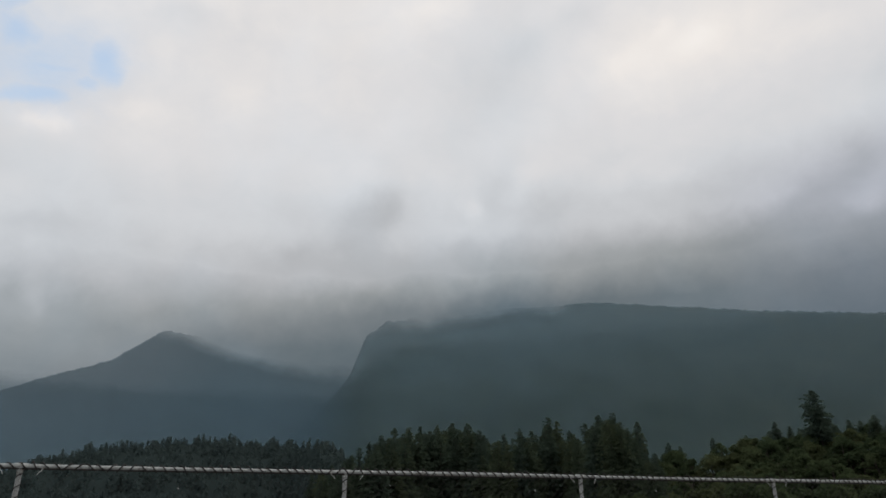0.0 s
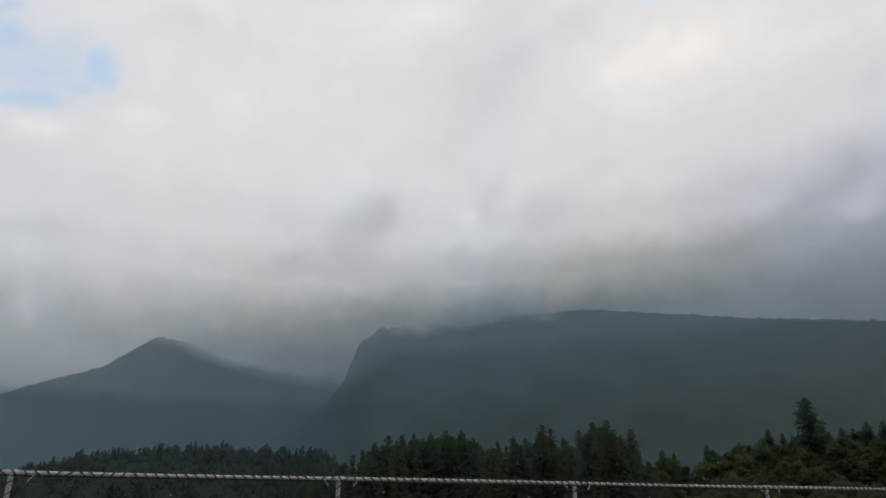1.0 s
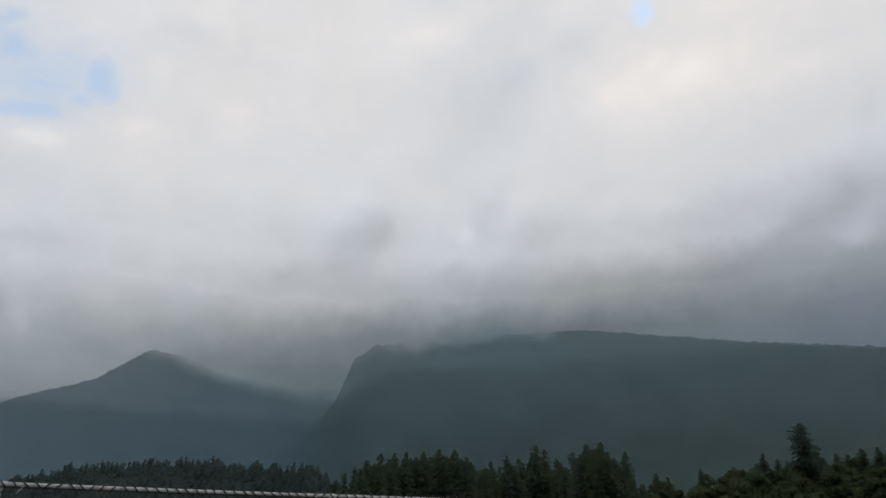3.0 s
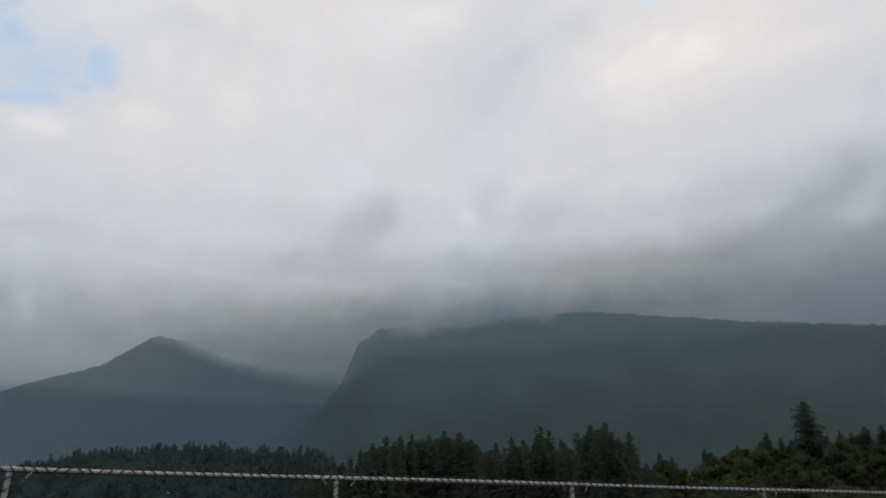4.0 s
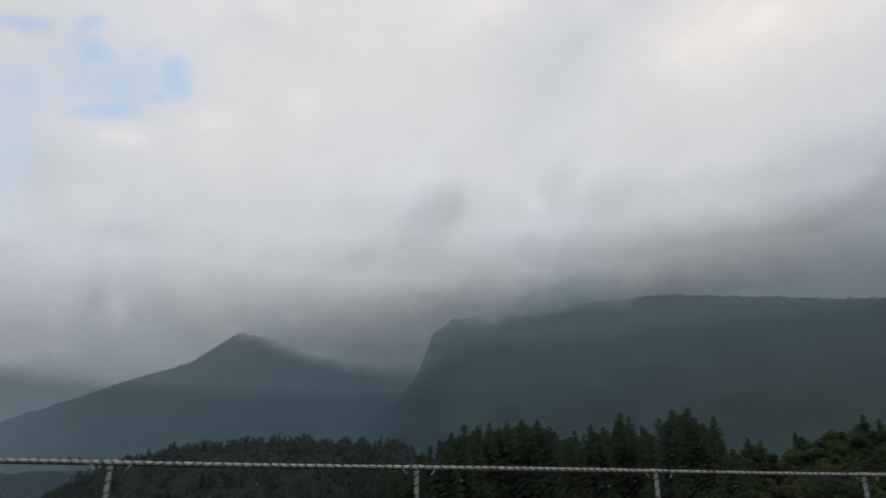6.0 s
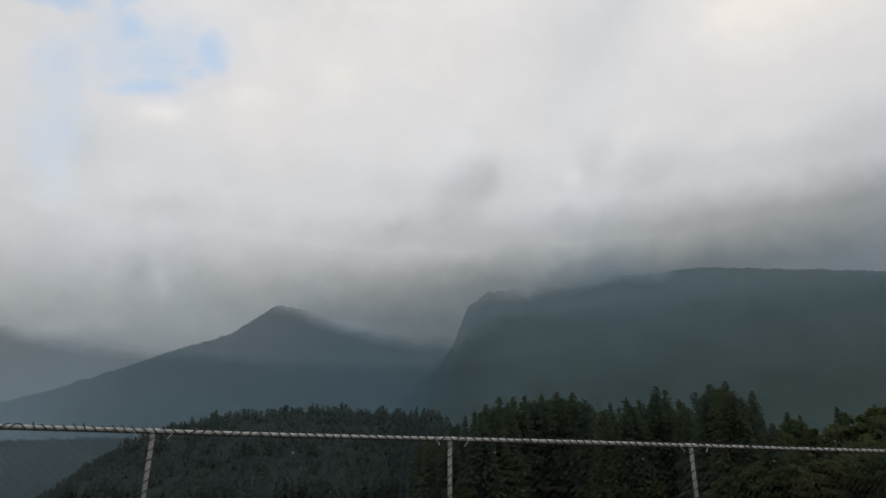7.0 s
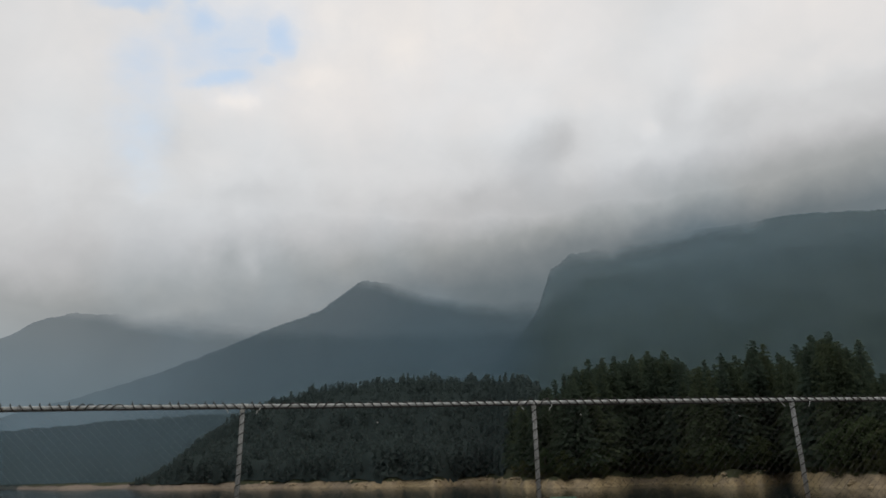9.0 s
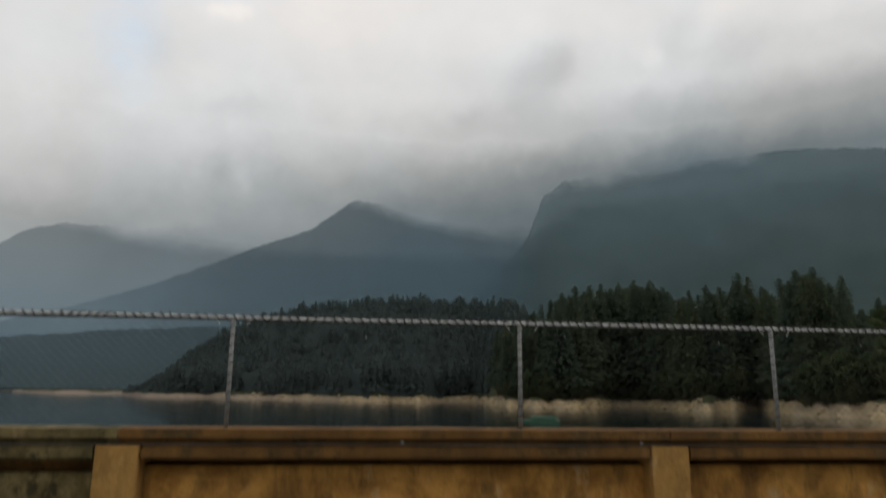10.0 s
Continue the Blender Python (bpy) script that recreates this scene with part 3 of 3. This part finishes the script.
def broadleaf(seed, tall, wide, mat, low=0.25):
    """Trunk with limbs, and a crown of leaf clumps with gaps."""
    rnd = random.Random(seed)
    tv, tf = [], []
    tube(tv, tf, [(0, 0, -1.0), (0.02 * tall, 0, 0.3 * tall), (0, 0.03 * tall, 0.62 * tall), (0.01 * tall, 0.02 * tall, 0.85 * tall)], [0.022 * tall, 0.017 * tall, 0.009 * tall, 0.003 * tall], 7)
    clumps = []
    for i in range(34):
        u = rnd.uniform(low, 1.0)
        spread = wide * math.sin(math.pi * min(1, (u - low) / (1 - low) * 0.86 + 0.14)) ** 0.7
        a, r = rnd.uniform(0, 6.283), spread * math.sqrt(rnd.uniform(0.15, 1.0))
        clumps.append((math.cos(a) * r, math.sin(a) * r, tall * u * 0.93, wide * rnd.uniform(0.20, 0.36)))
    for c in clumps[::4]:
        tube(tv, tf, [(0.01 * tall, 0.01 * tall, c[2] * 0.55), (c[0] * 0.5, c[1] * 0.5, c[2] * 0.82), c[:3]], [0.008 * tall, 0.005 * tall, 0.0015 * tall], 5)
    cv, cf = [], []
    for cx, cy, cz, cr in clumps:
        for _ in range(46):
            d = Vector((rnd.gauss(0, 1), rnd.gauss(0, 1), rnd.gauss(0, 1))).normalized() * cr * rnd.uniform(0.55, 1.08)
            p = Vector((cx, cy, cz)) + Vector((d.x, d.y, d.z * 0.8))
            s1 = Vector((rnd.gauss(0, 1), rnd.gauss(0, 1), rnd.gauss(0, 1))).normalized()
            s2 = s1.cross(Vector((rnd.gauss(0, 1), rnd.gauss(0, 1), rnd.gauss(0, 1)))).normalized()
            w = 0.034 * tall * rnd.uniform(0.6, 1.3)
            b = len(cv)
            cv.extend([tuple(p - s1 * w), tuple(p + s2 * w * 0.6), tuple(p + s1 * w), tuple(p - s2 * w * 0.6)])
            cf.append((b, b + 1, b + 2, b + 3))
    return mesh_of("trunk", tv, tf, BARK, True), mesh_of("crown", cv, cf, mat)


def tree_thing(name, meshes, m, label, category="tree", group=""):
    ob = tagged(new(name), label, category, group)
    ob.empty_display_size = 1.0
    ob.matrix_basis = m
    for key, me in zip(("trunk", "crown"), meshes):
        part(key, me, ob)
    return ob


def planted(b, r, tall, model_tall, turn, fat=1.0):
    s = tall / model_tall
    x, y, z = polar(b, r, ground_height(b, r) - 0.3)
    return Matrix.Translation((x, y, z)) @ Matrix.Rotation(turn, 4, "Z") @ Matrix.Diagonal((s * fat, s * fat, s, 1))


FIRS = [fir(11 + i, 40, w) for i, w in enumerate((8.4, 7.2, 9.2, 7.8, 6.4, 8.8))]
OLD_FIR = fir(81, 30, 8.2, 0.40, 0.40, 0.2)
BROAD = [broadleaf(31 + i, 14, w, LEAVES) for i, w in enumerate((4.6, 5.4, 4.0, 5.0, 3.6))]
BUSH = [broadleaf(61 + i, 6, 3.0, SCRUB, 0.05) for i in range(3)]
rnd = random.Random(5)

# skyline of the fir stand and of the slope beside it: bearing and height in degrees
LINE_B = (-44, -33, -30, -26, -23, -20.6, -18.5, -17, -16.4, -15.7, -15, -13.9, -12.7, -12, -10.5, -10, -8.7, -7.6, -6.4, -5.4, -4.1, -3.2, -2.2, -0.9, 1, 3.7, 5, 6.5, 8, 9, 10.6)
LINE_H = (7.8, 7.4, 7.1, 6.9, 6.9, 6.7, 6.4, 6.5, 7.2, 8.6, 8.6, 9.4, 9.2, 8.7, 8.3, 8.0, 9.3, 8.4, 8.5, 8.0, 8.1, 8.6, 9.0, 9.1, 8.9, 8.7, 8.1, 7.3, 6.7, 6.2, 5.4)


def tall_to(b, r, el):
    return EYE + r * math.tan(radians(el)) - ground_height(b, r) + 0.3


# firs that stand out on the skyline: bearing, distance, height in degrees, model
KEY_FIRS = ((-15.66, 338, 8.62, 0), (-13.85, 346, 9.42, 2), (-12.75, 350, 9.3, 5), (-11.6, 352, 8.75, 1), (-10.3, 360, 8.3, 3), (-8.72, 344, 9.35, 1), (-9.25, 352, 9.0, 4),
            (-7.4, 356, 8.35, 4), (-6.42, 338, 8.56, 3), (-5.2, 350, 8.15, 4), (-3.1, 360, 8.5, 1), (-2.25, 372, 9.05, 2), (-0.9, 400, 9.12, 0), (0.3, 410, 8.95, 3), (1.6, 400, 8.9, 4),
            (2.7, 392, 8.8, 5), (3.74, 378, 8.73, 2), (4.9, 372, 8.2, 0), (5.8, 370, 7.7, 3), (6.6, 372, 7.25, 1))
fir_label = "tall dark green fir in the stand along the lake shore"
for b, r, el, k in KEY_FIRS:
    tree_thing("fir_tree", FIRS[k], planted(b, r, tall_to(b, r, el), 40, rnd.uniform(0, 6.28), 1.0), fir_label, "tree", "firs on the lake shore")
count = 0
while count < 330:
    b = rnd.uniform(-17.2, 10.5)
    shore = curve_at(NEAR_B, NEAR_S, b)
    r = shore + 20 + 110 * rnd.random() ** 1.3
    h = tall_to(b, r, curve_at(LINE_B, LINE_H, b) - 0.35 - 2.3 * rnd.random() ** 1.4)
    if h < 14 or h > 60 or ground_height(b, r) < LAKE + 2.4:
        continue
    count += 1
    tree_thing("fir_tree", FIRS[rnd.randrange(6)], planted(b, r, h, 40, rnd.uniform(0, 6.28), rnd.uniform(0.85, 1.15)), fir_label, "tree", "firs on the lake shore")

# the wooded slope of broadleaf trees with a few firs
tree_thing("fir_tree", OLD_FIR, planted(-28.36, 330, tall_to(-28.36, 330, 9.86), 30, 1.0), "solitary old fir with a ragged crown above the broadleaf slope", "tree")
for b, r, el, k in ((-25.5, 372, 7.9, 1), (-25.0, 378, 7.3, 3), (-26.4, 376, 7.5, 4), (-27.1, 380, 7.3, 2), (-27.6, 376, 7.2, 0), (-29.3, 372, 7.35, 4), (-30.3, 366, 7.6, 2), (-31.0, 368, 7.5, 3),
                    (-31.9, 364, 7.8, 0), (-32.9, 360, 7.8, 5), (-34.0, 360, 7.9, 2), (-17.7, 362, 6.9, 4), (-18.6, 370, 6.6, 1), (-21.0, 376, 7.05, 4), (-23.4, 382, 7.1, 1)):
    tree_thing("fir_tree", FIRS[k], planted(b, r, max(12, tall_to(b, r, el)), 40, rnd.uniform(0, 6.28), 1.7), "small dark fir among broadleaf trees on the slope", "tree", "firs on the slope")
count = 0
while count < 205:
    b = rnd.uniform(-41, -16.6)
    r = curve_at(NEAR_B, NEAR_S, b) + 14 + 120 * rnd.random()
    h = rnd.uniform(9, 17)
    h = min(h, tall_to(b, r, curve_at(LINE_B, LINE_H, b) - 0.15 * rnd.random()))
    if h < 6:
        continue
    count += 1
    tree_thing("broadleaf_tree", BROAD[rnd.randrange(5)], planted(b, r, h, 14, rnd.uniform(0, 6.28), rnd.uniform(0.95, 1.3)), "green broadleaf tree with a rounded crown on the slope", "tree", "broadleaf trees on the slope")
for _ in range(95):
    b = rnd.uniform(-19, -11.5) if rnd.random() < 0.5 else rnd.uniform(-10, 8)
    r = curve_at(NEAR_B, NEAR_S, b) + rnd.uniform(14, 40 if b < -11 else 20)
    h = rnd.uniform(9, 17) if b < -11 else rnd.uniform(7, 15)
    tree_thing("broadleaf_tree", BROAD[rnd.randrange(5)], planted(b, r, h, 14, rnd.uniform(0, 6.28), rnd.uniform(0.95, 1.3)), "yellow-green broadleaf tree before the dark firs", "tree", "broadleaf trees before the firs")
for _ in range(70):
    b = rnd.uniform(-20, 10)
    r = curve_at(NEAR_B, NEAR_S, b) + rnd.uniform(12, 24)
    tree_thing("shrub", BUSH[rnd.randrange(3)], planted(b, r, rnd.uniform(3, 9), 6, rnd.uniform(0, 6.28)), "pale green shrub at the edge of the stony bank", "shrub", "shrubs above the bank")


def boulder(seed):
    """A rounded, broken stone about one metre across."""
    r_ = random.Random(seed)
    bm = bmesh.new()
    bmesh.ops.create_icosphere(bm, subdivisions=2, radius=0.5)
    shift = Vector((r_.uniform(0, 9), r_.uniform(0, 9), r_.uniform(0, 9)))
    for p in bm.verts:
        p.co *= 1 + 0.45 * noise.noise(p.co * 1.9 + shift) + 0.2 * noise.noise(p.co * 5 + shift)
        p.co.z *= 0.62
    return bm_mesh("boulder", bm, STONE)


STONES = [boulder(i) for i in range(4)]
for i in range(110):
    b = rnd.uniform(-24, 30)
    r = curve_at(NEAR_B, NEAR_S, b) + rnd.uniform(0, 9)
    z = ground_height(b, r)
    if z < LAKE - 0.2:
        continue
    size = rnd.uniform(0.8, 2.6)
    x, y, _ = polar(b, r)
    ob = tagged(new("boulder", STONES[i % 4]), "pale brown boulder lying on the stony bank", "boulder", "boulders on the bank")
    ob.matrix_basis = Matrix.Translation((x, y, z + 0.08 * size)) @ Matrix.Rotation(rnd.uniform(0, 6.28), 4, "Z") @ Matrix.Diagonal((size * rnd.uniform(1, 1.6), size, size, 1))


def woods(name, count, spread, tall, mat, label, seed):
    """Far forest, too many trees to count: jagged little spires in one mesh."""
    r_ = random.Random(seed)
    verts, faces = [], []
    made = 0
    # the closed canopy between the tips, its colour darkened as shade
    bs, rows = np.arange(5, 39.4, 0.22), 46
    for b in bs:
        s, c = curve_at(NEAR_B, NEAR_S, b), curve_at(NEAR_B, NEAR_C, b)
        s = max(s, 430 if b < 11 else 0) + 14
        for i in range(rows):
            r = s + (c + 40 - s) * i / (rows - 1)
            x, y, z = polar(b, r, ground_height(b, r))
            lift = tall * (0.70 + 0.12 * noise.noise((x / 12, y / 12, 1.5)) + 0.22 * noise.noise((x / 41, y / 41, 7.5))) * smooth01((i + 0.4) / 3) * smooth01((39.2 - b) / 4.5)
            verts.append((x + 3 * noise.noise((x / 5, y / 5, 3.0)), y + 3 * noise.noise((x / 5, y / 5, 9.0)), z + (lift if z > LAKE + 2.8 else -1)))
    for i in range(len(bs) - 1):
        for k in range(rows - 1):
            a = i * rows + k
            faces.append((a, a + rows, a + rows + 1, a + 1))
    closed = len(faces)
    while made < count:
        b, r = spread(r_)
        z = ground_height(b, r)
        if z < LAKE + 3.4:
            continue
        made += 1
        h = tall * r_.uniform(0.55, 1.2) * (1 + 0.35 * noise.noise((b * 1.3, r * 0.012, 4.0)))
        x, y, _ = polar(b, r)
        h *= 0.3 + 0.7 * smooth01((38.8 - b) / 4)
        wide = h * r_.uniform(0.17, 0.26)
        for k in range(17):
            u = 0.12 + 0.86 * k / 16
            a, out = r_.uniform(0, 6.283), wide * (1 - u) ** 0.8
            size = h * (0.05 + 0.075 * (1 - u))
            cx, cy, cz = x + math.cos(a) * out * 0.6, y + math.sin(a) * out * 0.6, z + h * u
            base = len(verts)
            for q in range(3):
                w = a + 2.1 * q + r_.uniform(-0.5, 0.5)
                verts.append((cx + math.cos(w) * size * r_.uniform(0.8, 1.5), cy + math.sin(w) * size * r_.uniform(0.8, 1.5), cz + size * r_.uniform(-1.1, 0.9)))
            verts.append((x, y, cz + size * 1.3))
            faces.extend(((base, base + 1, base + 3), (base + 1, base + 2, base + 3)))
    me = mesh_of(name, verts, faces, mat, True)
    me.materials.append(SHADED_CANOPY)
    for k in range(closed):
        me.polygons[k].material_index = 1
    return tagged(new(name, me), label, "forest", kind="stuff")


def on_headland(r_):
    b = r_.uniform(5, 39)
    s, c = curve_at(NEAR_B, NEAR_S, b), curve_at(NEAR_B, NEAR_C, b)
    s = max(s, 430 if b < 11 else 0)
    return b, s + 12 + (c - s + 30) * r_.random()


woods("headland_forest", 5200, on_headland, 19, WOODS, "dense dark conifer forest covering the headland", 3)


# ---- the floating platform ----
def pontoon():
    x, y, _ = polar(6.9, 160)
    ob = tagged(new("pontoon"), "green painted floating platform moored off the stony bank", "pontoon")
    ob.matrix_basis = pose(x, y, LAKE, 0, 0, 10)
    part("hull", box_mesh("hull", -4.4, 4.4, -1.6, 1.6, -0.4, 0.5, PONTOON, 0.12), ob)
    part("deck", box_mesh("deck", -4.6, 4.6, -1.8, 1.8, 0.5, 0.62, PONTOON, 0.05), ob)
    part("cover", box_mesh("cover", -2.0, 3.8, -1.3, 1.3, 0.62, 1.35, PONTOON, 0.15), ob)


pontoon()

# ---- the dam crest ----
tagged(part("dam_wall", box_mesh("dam_wall", -190, 190, -11.6, 0.62, -40, -0.3, ROAD, 0), at=DAM), "weathered concrete body of the dam", "dam", kind="structure")
tagged(part("road", box_mesh("road", -190, 190, -11.2, -0.06, -0.3, 0.0, ROAD, 0), at=DAM), "grey concrete roadway on the dam crest", "road", kind="structure")
tagged(part("wall_rear", box_mesh("wall_rear", -190, 190, -11.6, -11.2, -0.3, 1.1, CONCRETE, 0.02), at=DAM), "plain concrete parapet behind the roadway", "wall", kind="structure")

parapet = tagged(new("wall_parapet"), "rust-stained old concrete parapet with pilasters and a moulded coping", "parapet", kind="structure")
parapet.matrix_basis = DAM @ Matrix.Translation((0, 0, -0.027))
BAY, FIRST = 4.435, -0.77
for i in range(-3, 6):
    x0 = FIRST + BAY * i
    old = i == -1
    deep = 0.13 if old else 0.04
    wall, cope = (MOSSY, MOSSY_COPE) if old else (CONCRETE, COPING)
    part("panel", box_mesh("panel", x0 + 0.15, x0 + BAY - 0.15, deep, 0.18, -0.3, 0.962 if old else 1.022, wall, 0.012, 0.006, 18), parapet)
    part("core", box_mesh("core", x0, x0 + BAY - 0.001, 0.184, 0.24, -0.3, 1.075, COPING, 0), parapet)
    part("pilaster", box_mesh("pilaster", x0 - 0.162, x0 + 0.162, -0.165, 0.182, -0.3, 1.187, PILASTER, 0.007, 0.003), parapet)
    part("coping_base", box_mesh("coping_base", x0 + 0.160, x0 + BAY - 0.160, -0.155, 0.25, 1.079, 1.186, cope, 0.02, 0.010, 24), parapet)
    part("coping_neck", box_mesh("coping_neck", x0 + 0.0, x0 + BAY - 0.001, -0.120, 0.23, 1.189, 1.235, cope, 0.004, 0.004, 24), parapet)
    part("coping_cap", box_mesh("coping_cap", x0 + 0.0, x0 + BAY - 0.001, -0.172, 0.27, 1.238, 1.315, cope, 0.008, 0.008, 24), parapet)

# chain-link fence on the coping
POSTS = (-7.17, -4.78, -2.39, 0.0, 2.425, 4.75, 7.183, 9.57, 11.96, 14.35)
RAIL = 2.176
fence = tagged(new("chain_link_fence"), "chain-link fence with weathered white pipe rail and posts on the parapet", "fence")
fence.matrix_basis = DAM
v, f = [], []
tube(v, f, [(0, 0, -0.045), (0, 0, 0.4), (0, 0, RAIL - 1.315 - 0.014)], 0.0185, 12)
post_mesh = mesh_of("post", v, f, POST_PIPE, True)
v, f = [], []
for z0, z1, r in ((-0.055, -0.03, 0.0212), (-0.03, 0.0, 0.0225)):
    tube(v, f, [(0, 0, z0), (0, 0, z1)], r, 12)
tube(v, f, [(-0.045, 0, 0), (0.045, 0, 0)], 0.0212, 12)
cap_mesh = mesh_of("rail_tee", v, f, PIPE, True)
uprights = []
for x0 in POSTS:
    uprights.append(part("post", post_mesh, fence, at=Matrix.Translation((x0, 0, 1.315))))
    part("rail_tee", cap_mesh, fence, at=Matrix.Translation((x0, 0, RAIL)))
v, f = [], []
tube(v, f, [(POSTS[0], 0, RAIL), *[(x0, 0, RAIL - 0.004 * math.sin(x0 * 1.3)) for x0 in np.arange(POSTS[0] + 1, POSTS[-1], 0.8)], (POSTS[-1], 0, RAIL)], 0.0170, 12)
part("top_rail", mesh_of("top_rail", v, f, PIPE, True), fence, "weathered white pipe rail")
# dark wire under the rail, thickened to give the rail's dark lower half
v, f = [], []
tube(v, f, [(x0, -0.0165, RAIL - 0.0185 - 0.002 * math.sin(x0 * 2.1)) for x0 in np.arange(POSTS[0], POSTS[-1], 0.3)], 0.0062, 6)
part("tension_wire", mesh_of("tension_wire", v, f, WIRE), fence, "dark tension wire")
# dark wire wound about every post
v, f = [], []
tube(v, f, [(0.0210 * math.cos(u), 0.0210 * math.sin(u), 0.03 + 0.0125 * u) for u in np.arange(0, 63, 0.55)], 0.0037, 5)
winding_mesh = mesh_of("winding", v, f, WIRE)
for upright in uprights:
    part("winding", winding_mesh, upright, "dark wire wound about the post")
PITCH = 0.0355
for a, b in zip(POSTS[:-1], POSTS[1:]):
    v, f = [], []
    wires = int(round((b - a) / PITCH))
    step = (b - a) / wires
    turns = 25
    for w in range(wires):
        sag = 0.006 * noise.noise((a + w * 0.13, 0.3, 0.1))
        path = [(w * step + step * (1.0 if (k + w) % 2 else 0.02), -0.026 - 0.003 * ((k + w) % 2) + sag, 1.33 + k * 0.0338) for k in range(turns + 1)]
        base = len(v)
        for p in path:
            v.extend([(p[0] - 0.0007, p[1], p[2]), (p[0] + 0.0007, p[1] - 0.0007, p[2]), (p[0], p[1] + 0.0016, p[2] + 0.0008)])
        for k in range(turns):
            for q in range(3):
                c0, c1 = base + 3 * k + q, base + 3 * k + (q + 1) % 3
                f.append((c0, c1, c1 + 3, c0 + 3))
    part("wire_mesh", mesh_of("wire_mesh", v, f, MESH_WIRE), fence, "thin grey chain-link mesh", Matrix.Translation((a, 0, 0)))
# dark ends of the mesh wires bent over the rail
def wire_hook(lean, hump):
    v, f = [], []
    tube(v, f, [(0.028 * lean, -0.010, -0.029), (0.020 * lean, -0.0215, -0.014), (0.004 * lean, -0.0240, 0.003), (-0.010 * lean, -0.018, 0.018), (-0.020 * lean, -0.005, 0.023 + hump), (-0.030 * lean, 0.007, 0.023 + hump),
                (-0.036 * lean, 0.016, 0.014)], [0.004, 0.005, 0.0052, 0.0052, 0.0048, 0.0045, 0.003], 6)
    return mesh_of("wire_hook", v, f, WIRE, True)


HOOKS = [wire_hook(1, 0.010), wire_hook(1, 0.002), wire_hook(0.7, 0.014), wire_hook(-1, 0.004)]
hook_rnd = random.Random(17)
x0 = POSTS[0] + 0.05
while x0 < POSTS[-1] - 0.04:
    crossed = noise.noise((x0 * 0.8, 0.9, 0.2)) > 0.22
    kind = 3 if crossed and hook_rnd.random() < 0.5 else hook_rnd.choice((0, 0, 1, 1, 2))
    part("wire_hook", HOOKS[kind], fence, at=Matrix.Translation((x0, 0, RAIL - 0.004 * math.sin(x0 * 1.3))) @ Matrix.Rotation(hook_rnd.uniform(-0.12, 0.12), 4, "Y"))
    x0 += 0.072 + hook_rnd.uniform(-0.008, 0.008)
# bright twisted ends of the tie wires
for x0 in POSTS:
    for dx, dz, s in ((-0.13, -0.05, 1), (0.15, -0.055, -1)):
        v, f = [], []
        tube(v, f, [(0, -0.036, 0.02), (0.008 * s, -0.045, 0.0), (0.022 * s, -0.05, -0.012), (0.03 * s, -0.052, -0.03)], 0.003, 5)
        part("tie_wire", mesh_of("tie_wire", v, f, PIPE), fence, "bright twisted tie wire", Matrix.Translation((x0 + dx, 0, RAIL + dz + 0.02)))
# small bright knots caught in the mesh, and pale bolt heads in the coping
v, f = [], []
tube(v, f, [(-0.006, -0.03, 0.004), (0.0, -0.034, 0.0), (0.007, -0.031, -0.005)], [0.003, 0.0055, 0.003], 6)
knot = mesh_of("knot", v, f, PIPE, True)
for x0, z0 in ((2.82, 2.071), (4.23, 2.042), (1.1, 2.03), (5.6, 2.05)):
    part("knot", knot, fence, "bright knot of wire", Matrix.Translation((x0, 0, z0)))
v, f = [], []
tube(v, f, [(0, 0, 0), (0, -0.012, 0), (0, -0.016, 0)], [0.016, 0.015, 0.008], 10)
bolt = mesh_of("bolt", v, f, PIPE, True)
for x0 in (1.42, 3.43):
    part("bolt", bolt, parapet, "pale bolt head", Matrix.Translation((x0, -0.12, 1.208)))
# thin grey tube put in as the pale line along the neck of the coping
v, f = [], []
tube(v, f, [(x0, -0.134, 1.197 + 0.003 * math.sin(x0 * 1.9)) for x0 in np.arange(FIRST - 2 * BAY, FIRST + 5 * BAY, 0.35)], 0.0045, 7)
part("neck_tube", mesh_of("neck_tube", v, f, DULL_TUBE, True), parapet, "thin grey tube along the neck of the coping")
